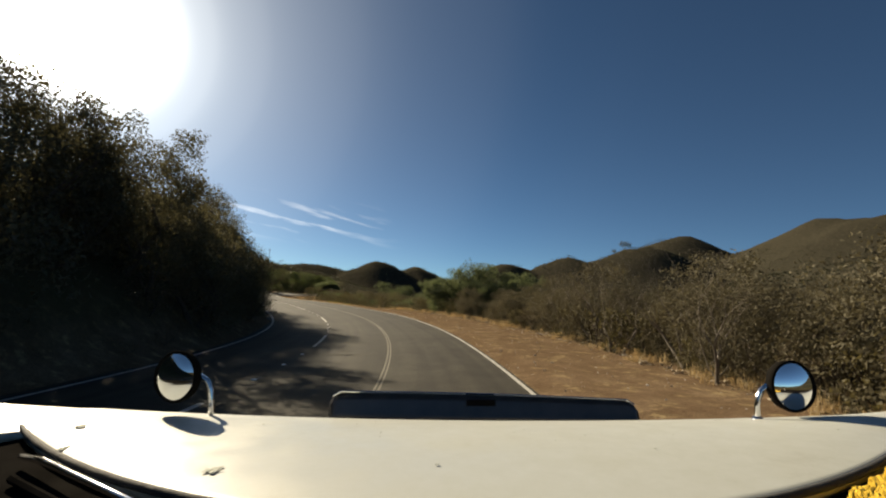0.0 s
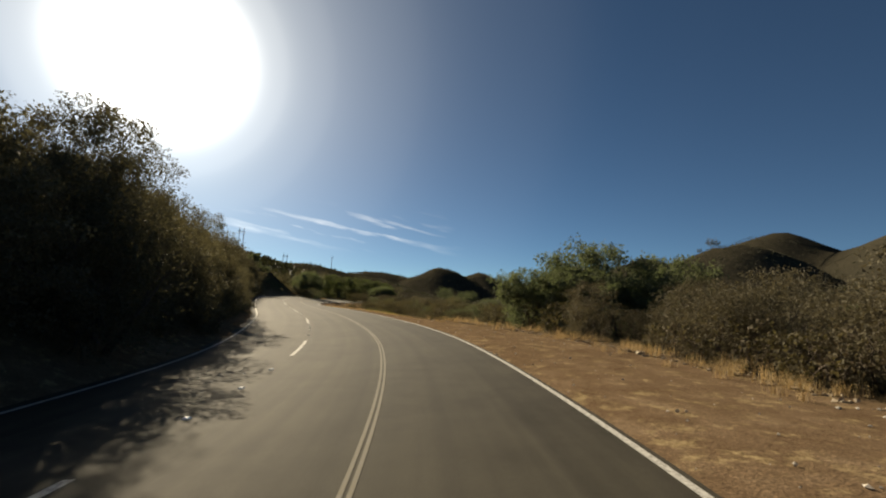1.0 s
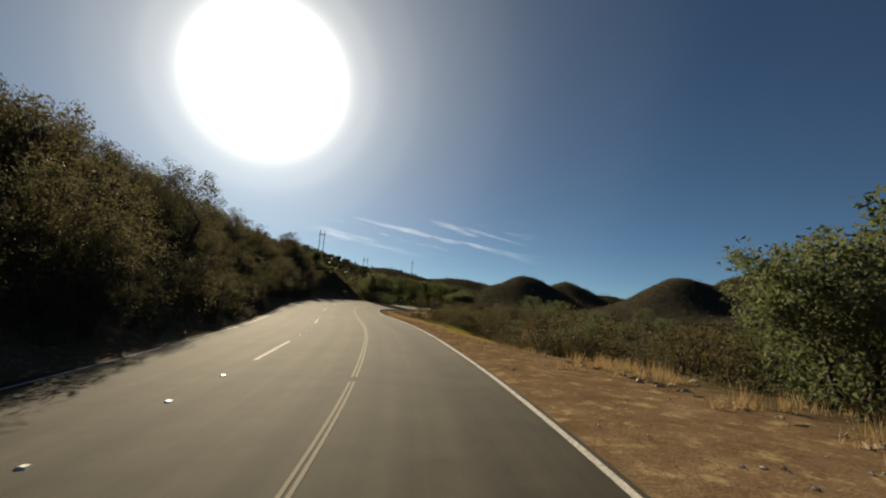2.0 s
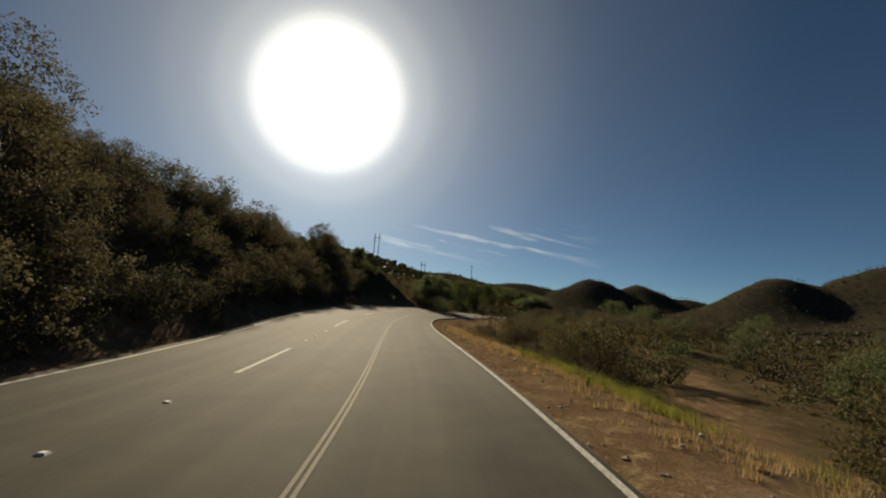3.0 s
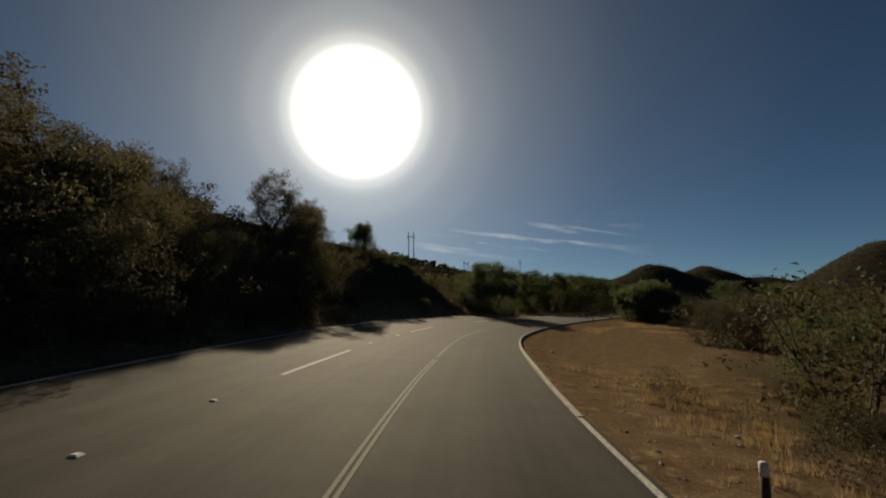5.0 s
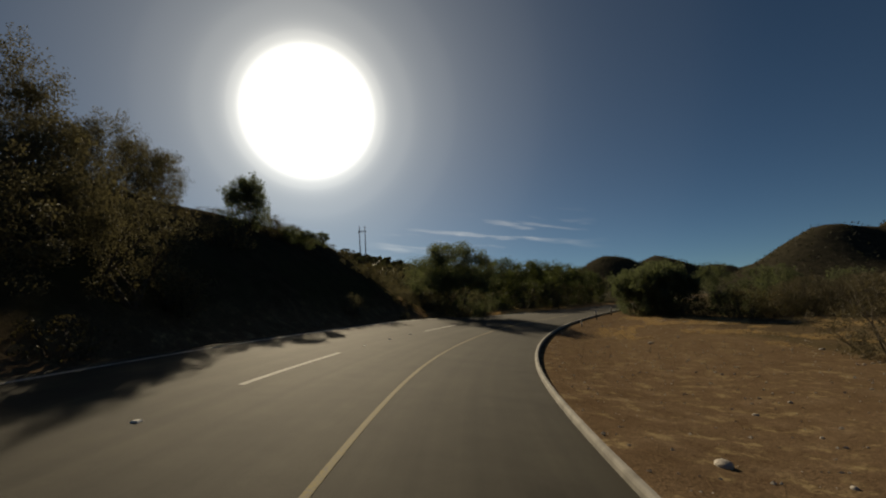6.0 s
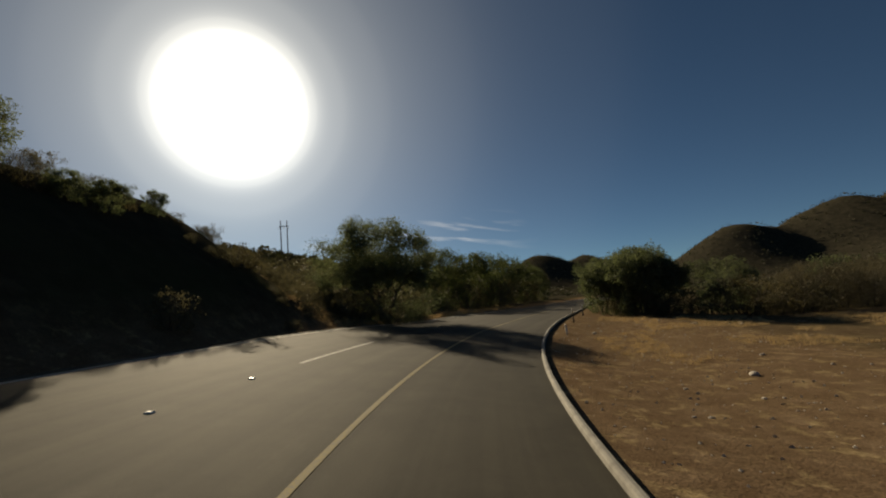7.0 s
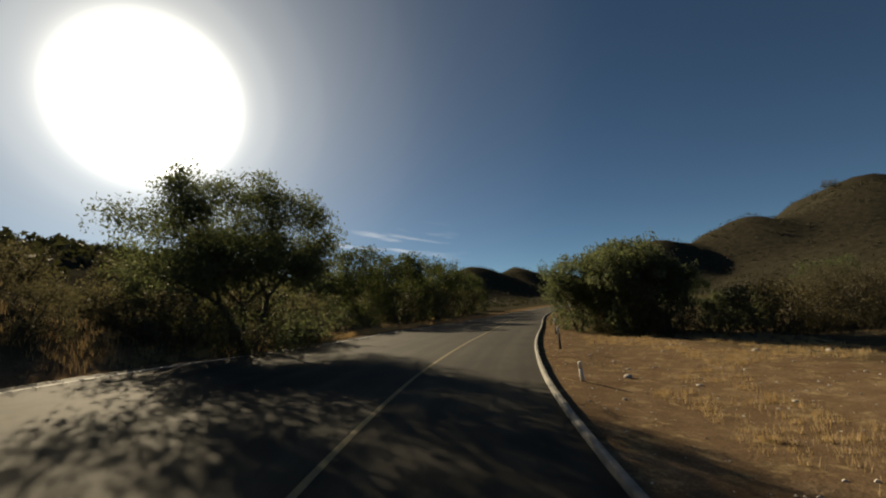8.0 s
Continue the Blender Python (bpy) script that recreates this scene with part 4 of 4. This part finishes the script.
# fine gravel and broken straw scattered over the bare earth
def gravel(seed, n):
    g = np.random.default_rng(seed)
    vs, fs = [], []
    octa = ((0, 2, 4), (2, 1, 4), (1, 3, 4), (3, 0, 4), (2, 0, 5), (1, 2, 5), (3, 1, 5), (0, 3, 5))
    for k in range(n):
        if k % 3:
            y, lat = g.uniform(94, 148), 2.1 + abs(g.normal(0, 7.0))
        elif k % 2:
            y, lat = g.uniform(1, 54), g.uniform(2.0, 8.5)
        else:
            y, lat = g.uniform(52, 98), 2.0 + abs(g.normal(0, 1.6))
        x, yy = by_road(y, lat)
        r = 0.012 + 0.03 * g.random()**3
        P = np.array([(1, 0, 0), (-1, 0, 0), (0, 1, 0), (0, -1, 0), (0, 0, 0.7), (0, 0, -0.7)]) * (r * g.uniform(0.6, 1.4, (6, 1)))
        o = len(vs)
        vs.extend((P + (x, yy, 0)).tolist())
        fs.extend((o + a, o + b, o + c) for a, b, c in octa)
    V = np.array(vs)
    z = np.repeat(hgt(V[::6, 0], V[::6, 1]), 6)
    V[:, 2] += z + 0.008
    tagged(part("gravel", (V.tolist(), fs), STONE), "small pale pebbles strewn over the dirt", "gravel", kind="stuff")


gravel(31, 4200)


# pale graded clods and rubble heaped along the edge of the dirt shoulder
def windrow(seed, n):
    g = np.random.default_rng(seed)
    vs, fs = [], []
    for k in range(n):
        y = g.uniform(1, 52)
        lat = float(np.interp(y, [0, 18, 36, 48, 60], [6.7, 7.3, 6.9, 5.4, 3.4])) + g.normal(0, 0.16) + 0.25 * noise.noise((y * 0.4, 0, 5.0))
        x, yy = by_road(y, lat)
        r = (0.025 + 0.075 * g.random()**2.5) * (0.5 + max(0, noise.noise((y * 0.55, 2.0, 0)) + 0.45))
        d = g.normal(size=(7, 3))
        d /= np.linalg.norm(d, axis=1)[:, None]
        bm = bmesh.new()
        for p in d * (r * g.uniform(0.7, 1.2, (7, 1))) * np.array([1.2, 1, 0.7]):
            bm.verts.new(p)
        bmesh.ops.convex_hull(bm, input=bm.verts[:])
        o, z = len(vs), at(x, yy) + r * 0.25
        bm.verts.index_update()
        vs.extend((v.co.x + x, v.co.y + yy, v.co.z + z) for v in bm.verts)
        fs.extend(tuple(o + v.index for v in f.verts) for f in bm.faces)
        bm.free()
    tagged(part("rubble_windrow", (vs, fs), CLOD), "pale dusty clods and rubble heaped along the shoulder", "rubble", kind="stuff")


CLOD = simple("pale_dusty_clod", (0.22, 0.175, 0.125), (0.42, 0.35, 0.26), 6.0, 0.95, bumpy=0.5)
windrow(41, 900)


# ---- reflector studs between the lane dashes ----
def stud_mesh():
    bm = bmesh.new()
    bmesh.ops.create_cube(bm, size=1)
    for v in bm.verts:
        k = 0.62 if v.co.z > 0 else 1.0
        v.co = Vector((v.co.x * 0.12 * k, v.co.y * 0.12 * k, (v.co.z + 0.5) * 0.025))
    return bm


STUD_WHITE = simple("white_ceramic", (0.6, 0.59, 0.55), (0.78, 0.77, 0.73), 20, 0.35, bumpy=0)
first_stud = None
for k in range(9):
    for q in (7.4, 9.9, 12.4):
        i = dash_station(DASH_FIRST + k * DASH_PERIOD + q)
        x, yy = RL[i, 0] + RN[i, 0] * DASH_LINE, RL[i, 1] + RN[i, 1] * DASH_LINE
        m = pose(x, yy, RL[i, 2] + float(cross(DASH_LINE, radians(RL[i, 3]))) + 0.001, 0, 0, -math.degrees(math.atan2(RT[i, 0], RT[i, 1])))
        if first_stud is None:
            first_stud = tagged(part("road_stud", stud_mesh(), STUD_WHITE), "white ceramic reflector stud on the asphalt", "road stud", "studs between the dashes")
            first_stud.matrix_basis = m
        else:
            copy_thing(first_stud, m)

# ---- marker posts beyond the kerb ----
POST_DARK = simple("tarred_wood", (0.03, 0.026, 0.022), (0.07, 0.06, 0.05), 12, 0.9, bumpy=0.5)
POST_WHITE = simple("chipped_white_paint", (0.5, 0.48, 0.43), (0.75, 0.73, 0.68), 14, 0.7, bumpy=0.3)


def marker_post(y, lat, h, r, lean, painted):
    x, yy = by_road(y, lat)
    root = tagged(new("marker_post"), "short painted marker post leaning beside the kerb" if painted else "dark wooden marker post beside the kerb", "post", "posts by the bend")
    root.matrix_basis = pose(x, yy, at(x, yy) - 0.08, lean, -lean * 0.6, 0)
    smooth(part("shaft", tube([(0, 0, 0), (0, 0, h * 0.7)], [r, r * 0.95], 10), POST_WHITE if painted else POST_DARK, root))
    smooth(part("cap", tube([(0, 0, h * 0.7), (0, 0, h * 0.97), (0, 0, h)], [r * 0.97, r * 0.92, r * 0.6], 10), POST_WHITE, root, "white painted top"))


for y, lat, h, r, lean, painted in ((132.4, 2.7, 0.55, 0.05, 9, True), (139.4, 2.75, 0.95, 0.05, 3, False), (146.4, 2.75, 0.95, 0.05, -2, False), (153.4, 2.75, 0.9, 0.05, 2, False),
                                    (160.4, 2.75, 0.9, 0.05, 0, False), (87.0, 2.85, 0.45, 0.045, -3, False)):
    marker_post(y, lat, h, r, lean, painted)

# ---- power poles on the far ridge ----
POLE = simple("weathered_pole_wood", (0.07, 0.06, 0.05), (0.13, 0.115, 0.10), 3, 0.9, bumpy=0.3)


def h_frame(x, y, h, gap, turn):
    z = at(x, y)
    root = tagged(new("power_pole"), "tall wooden H-frame power pole on the ridge", "power pole", "power poles on the ridge")
    root.matrix_basis = pose(x, y, z - 1.0, 0, 0, turn)
    for sx in ((-gap / 2, gap / 2) if gap else (0,)):
        smooth(part("pole", tube([(sx, 0, 0), (sx, 0, h * 0.5), (sx, 0, h)], [0.24, 0.2, 0.15], 8), POLE, root))
    w = gap * 0.5 + 0.5 if gap else 1.0
    part("crossarm", tube([(-w, 0, h * 0.86), (w, 0, h * 0.86)], [0.13, 0.13], 6), POLE, root)
    for k in (-1, 0, 1):
        smooth(part("insulator", tube([(k * w * 0.92, 0, h * 0.86 - 0.1), (k * w * 0.92, 0, h * 0.86 - 0.5), (k * w * 0.92, 0, h * 0.86 - 1.0)], [0.07, 0.13, 0.07], 6), STUD_WHITE, root))


h_frame(-89, 262, 15, 2.2, 20)
h_frame(-84, 330, 12, 2.6, 40)
h_frame(-62, 385, 13, 0, 20)

# ---- the white truck that stands where the way begins ----
TRUCK_WHITE, _nt, _b = shader("dusty_white_enamel", 0.32, 0, 0.5)
_dust = noise_tex(_nt, 3.0, 8, 0.7)
_nt.links.new(ramp_of(_nt, _dust, ((0.35, (0.40, 0.415, 0.39)), (0.6, (0.35, 0.36, 0.33)), (0.75, (0.27, 0.265, 0.235)))), _b.inputs["Base Color"])
_nt.links.new(ramp_of(_nt, _dust, ((0.3, (0.28, 0.28, 0.28)), (0.7, (0.6, 0.6, 0.6)))), _b.inputs["Roughness"])
BLACK_PLASTIC = simple("grey_black_plastic", (0.006, 0.0055, 0.005), (0.013, 0.012, 0.011), 8, 0.95, bumpy=0.1, spec=0.0)
SMOKED = simple("smoked_acrylic", (0.015, 0.015, 0.018), (0.04, 0.04, 0.045), 4, 0.12, bumpy=0)
CHROME = simple("chrome", (0.65, 0.65, 0.66), (0.8, 0.8, 0.8), 5, 0.12, 1.0, bumpy=0)
MIRROR = simple("mirror_glass", (0.86, 0.87, 0.88), (0.88, 0.89, 0.9), 1, 0.02, 1.0, bumpy=0)
RUBBER = simple("tyre_rubber", (0.012, 0.012, 0.012), (0.03, 0.03, 0.03), 10, 0.9, bumpy=0.3)
YELLOW_CLOTH = simple("yellow_terry_cloth", (0.62, 0.36, 0.02), (0.8, 0.52, 0.05), 60, 0.95, bumpy=0.9)


def sheet(fn, nu, nv, thick):
    """A smooth plate from a function of (u, v) in 0..1, with thickness downward."""
    vs, fs = [], []
    for lay in (0, -thick):
        for j in range(nv + 1):
            for i in range(nu + 1):
                x, y, z = fn(i / nu, j / nv)
                vs.append((x, y, z + lay))
    w, n = nu + 1, (nu + 1) * (nv + 1)
    for j in range(nv):
        for i in range(nu):
            a = j * w + i
            fs += [(a, a + 1, a + w + 1, a + w), (n + a, n + a + w, n + a + w + 1, n + a + 1)]
    for i in range(nu):
        a, b = i, nv * w + i
        fs += [(a, n + a, n + a + 1, a + 1), (b, b + 1, n + b + 1, n + b)]
    for j in range(nv):
        a, b = j * w, j * w + nu
        fs += [(a, a + w, n + a + w, n + a), (b, n + b, n + b + w, b + w)]
    return vs, fs


TRUCK_POSE = pose(*PATH[0][1:4], 0, *PATH[0][5:7]) @ Matrix.Translation((0, 0, -1.70))      # level with the road, its eye point at 1.70 m


def truck():
    root = tagged(new("truck"), "dusty white truck front with fender mirrors standing on the road", "truck")
    root.matrix_basis = TRUCK_POSE
    half = 1.5

    def rear(x):
        return 0.62 + 0.42 * (x - 0.06)**2 if abs(x) < 1.0 else 0.62 + 0.42 * (abs(x) - 0.06)**2 - 0.5 * (abs(x) - 1.0)**2

    def rim(x):
        """Height of the bonnet's front edge; the fenders rise a little at the sides."""
        return 1.362 + 0.032 * (x / 1.25)**2 - 0.012 * x

    def bonnet(u, v):
        x = -half + 2 * half * u
        front = 1.32 - 0.03 * x * x
        y = rear(x) + (front - rear(x)) * v
        z = 1.402 + (rim(x) - 1.402) * v + 0.016 * math.sin(math.pi * v) - 0.03 * max(0, (v - 0.9) / 0.1)**2
        return x, y, z

    smooth(part("bonnet", sheet(bonnet, 48, 20, 0.02), TRUCK_WHITE, root, "white enamelled bonnet with dust and stains"))

    def nose(u, v):
        x = -half + 2 * half * u
        return x, 1.325 - 0.03 * x * x + 0.10 * math.sin(v * math.pi * 0.5), rim(x) - 0.035 - v * 0.55

    smooth(part("grille_panel", sheet(nose, 24, 8, 0.03), TRUCK_WHITE, root))
    for s in (-1, 1):
        def fender(u, v):
            y = -0.05 + 1.3 * u
            drop = 0.78 if (y < 0.12 or y > 1.18) else 0.78 - 0.42 * math.sin(math.pi * (y - 0.12) / 1.06)**0.5
            return s * (half - 0.02 + 0.03 * math.sin(v * 3)), y, 1.33 - v * drop
        smooth(part("fender", sheet(fender, 24, 8, 0.03), TRUCK_WHITE, root))
        wheel = new("wheel")
        wheel.parent = root
        prof = [(0.27, -0.12), (0.41, -0.13), (0.45, -0.09), (0.46, 0.0), (0.45, 0.09), (0.41, 0.13), (0.27, 0.12)]
        vs, fs, n = [], [], 28
        for k in range(n):
            a = 2 * math.pi * k / n
            vs += [(w + s * 1.3, 0.65 + r * math.cos(a), 0.465 + r * math.sin(a)) for r, w in prof]
        m = len(prof)
        for k in range(n):
            for j in range(m):
                fs.append((k * m + j, k * m + (j + 1) % m, ((k + 1) % n) * m + (j + 1) % m, ((k + 1) % n) * m + j))
        smooth(part("tyre", (vs, fs), RUBBER, wheel))
        smooth(part("rim", tube([(s * 1.22, 0.65, 0.465), (s * 1.36, 0.65, 0.465), (s * 1.4, 0.65, 0.465)], [0.275, 0.275, 0.1], 24), CHROME, wheel))
    part("bumper", sheet(lambda u, v: (-1.4 + 2.8 * u, 1.42 + 0.08 * math.sin(math.pi * u), 0.80 - 0.24 * v), 16, 3, 0.05), CHROME, root)
    part("floor_pan", sheet(lambda u, v: (-1.0 + 2.0 * u, -0.1 + 1.35 * v, 0.62), 2, 2, 0.06), BLACK_PLASTIC, root)

    # cowl below the windscreen, with the wiper
    def cowl(u, v):
        x = -half + 2 * half * u
        return x, 0.28 + (rear(x) - 0.006 - 0.28) * v, 1.345 + 0.042 * v

    smooth(part("cowl", sheet(cowl, 40, 6, 0.03), BLACK_PLASTIC, root, "dark cowl panel under the windscreen"))
    wiper = smooth(part("wiper", tube([(-0.80, 0.88, 1.402), (-0.72, 0.835, 1.41), (-0.497, 0.70, 1.412), (-0.24, 0.56, 1.402)], [0.005, 0.006, 0.005, 0.004], 8), CHROME, root, "bare metal wiper arm"))
    part("wiper_blade", tube([(-0.74, 0.80, 1.392), (-0.30, 0.545, 1.392)], [0.007, 0.006], 6), BLACK_PLASTIC, wiper)
    smooth(part("seal", tube([(x, rear(x) - 0.004, 1.404) for x in np.linspace(-half, half, 41)], [0.007] * 41, 8), RUBBER, root, "black rubber seal along the bonnet"))

    # smoked deflector across the nose
    def shield(u, v):
        x = -0.335 + 0.91 * u
        edge = min(u, 1 - u)
        top = 1.424 - 0.026 * u - (0.03 * (1 - edge / 0.035)**2 if edge < 0.035 else 0)
        return x, 1.335 + 0.025 * math.sin(math.pi * u) + 0.02 * v, 1.33 + (top - 1.33) * v

    shape = smooth(part("deflector", sheet(shield, 60, 4, 0.006), SMOKED, root, "smoked acrylic insect deflector"))
    part("bead", tube([(Vector(shield(u, 1.0)) + Vector((0, -0.002, 0.002))) for u in np.linspace(0.012, 0.988, 40)], [0.0032] * 40, 6), CHROME, shape, "pale worn top edge")
    part("badge", sheet(lambda u, v: (0.07 + 0.085 * u, 1.348 + 0.004 * v, 1.388 + 0.014 * v), 4, 1, 0.003), BLACK_PLASTIC, shape)

    # round mirrors on bent stalks
    for side, (mx, my, mz), bx, turn in ((-1, (-0.715, 1.22, 1.491), -0.618, -14), (1, (0.934, 1.22, 1.466), 0.838, 9)):
        mirror = new("fender_mirror")
        mirror.parent = root
        d, by, bz, top = mx - bx, my + 0.005, 1.375, mz + 0.004
        pts = [(bx, by, bz - 0.03), (bx, by, bz + 0.04), (bx + d * 0.04, by, top - 0.04), (bx + d * 0.14, by, top - 0.016), (bx + d * 0.32, by, top - 0.003), (mx, my + 0.016, mz)]
        smooth(part("stalk", tube(pts, [0.0068] * 6, 10), CHROME, mirror, "bent chrome stalk"))
        smooth(part("stalk_foot", tube([(bx, by, bz - 0.02), (bx, by, bz + 0.004), (bx, by, bz + 0.012)], [0.016, 0.015, 0.009], 12), CHROME, mirror))
        m = Matrix.Translation((mx, my, mz)) @ Euler((radians(-4), 0, radians(turn)), "XYZ").to_matrix().to_4x4()
        n, rr = 40, 0.064
        vs, fs = [], []
        for r, yy in ((rr * 0.86, 0.03), (rr, 0.02), (rr * 1.06, 0.0), (rr * 1.0, -0.008), (rr * 0.93, -0.004)):
            for k in range(n):
                a = 2 * math.pi * k / n
                vs.append(m @ Vector((r * math.cos(a), yy, r * math.sin(a))))
        for j in range(4):
            for k in range(n):
                fs.append((j * n + k, j * n + (k + 1) % n, (j + 1) * n + (k + 1) % n, (j + 1) * n + k))
        fs.append(tuple(range(n)))
        smooth(part("housing", (vs, fs), BLACK_PLASTIC, mirror))
        vs, fs = [m @ Vector((0, -0.016, 0))], []
        for j in range(1, 7):
            r = rr * 0.94 * j / 6
            for k in range(n):
                a = 2 * math.pi * k / n
                vs.append(m @ Vector((r * math.cos(a), -0.016 + 0.012 * (j / 6)**2, r * math.sin(a))))
        for k in range(n):
            fs.append((0, 1 + k, 1 + (k + 1) % n))
            for j in range(5):
                fs.append((1 + j * n + k, 1 + (j + 1) * n + k, 1 + (j + 1) * n + (k + 1) % n, 1 + j * n + (k + 1) % n))
        smooth(part("mirror_glass", (vs, fs), MIRROR, mirror, "convex mirror glass"))

    # stains on the bonnet: bird lime, smears and specks
    STAIN = simple("grey_green_stain", (0.24, 0.26, 0.21), (0.46, 0.47, 0.42), 120, 0.9, bumpy=0.4)
    g = np.random.default_rng(21)
    spots = [(-0.822, 1.046, 0.017, 1.0), (-0.751, 0.915, 0.012, 1.6), (-0.715, 0.905, 0.004, 4.0), (-0.395, 0.80, 0.016, 1.2), (-0.70, 1.0, 0.005, 1.5), (-0.01, 0.83, 0.005, 1.0), (0.42, 0.92, 0.003, 1.0)]
    spots += [(g.uniform(-0.9, 0.9), g.uniform(0.98, 1.25), g.uniform(0.0012, 0.0028), 1.0) for _ in range(26)]
    for sx, sy, r, long in spots:
        front = 1.32 - 0.03 * sx * sx
        z = bonnet((sx + half) / (2 * half), max(0, min(1, (sy - rear(sx)) / (front - rear(sx)))))[2] + 0.0025
        n = 18 if r > 0.003 else 7
        vs = [(sx, sy, z + 0.001)]
        for k in range(n):
            a = 2 * math.pi * k / n
            q = r * g.uniform(0.45, 1.25)
            vs.append((sx + q * math.cos(a), sy + long * q * math.sin(a), z))
        part("stain", (vs, [(0, 1 + k, 1 + (k + 1) % n) for k in range(n)]), STAIN, root)


truck()


def dash_cloth():
    """A folded corner of yellow terry cloth lying on the cowl."""
    bm = bmesh.new()
    bmesh.ops.create_grid(bm, x_segments=80, y_segments=44, size=0.5)
    g = np.random.default_rng(3)
    for v in bm.verts:
        x, y = v.co.x, v.co.y
        cx = 0.75 + x * 0.46
        v.co = Vector((cx, 0.595 + 0.64 * (cx - 0.63) + y * 0.24 + 0.004 * math.sin(40 * x), 1.408 + 0.004 * noise.noise((x * 6, y * 6, 0)) + g.uniform(0, 0.004)))
    geo = bmesh.ops.extrude_face_region(bm, geom=bm.faces[:])
    for v in [e for e in geo["geom"] if isinstance(e, bmesh.types.BMVert)]:
        v.co.z -= 0.02
    ob = part("cloth", bm, YELLOW_CLOTH)
    ob.matrix_basis = TRUCK_POSE
    tagged(ob, "fuzzy yellow terry cloth lying on the cowl", "cloth")


dash_cloth()
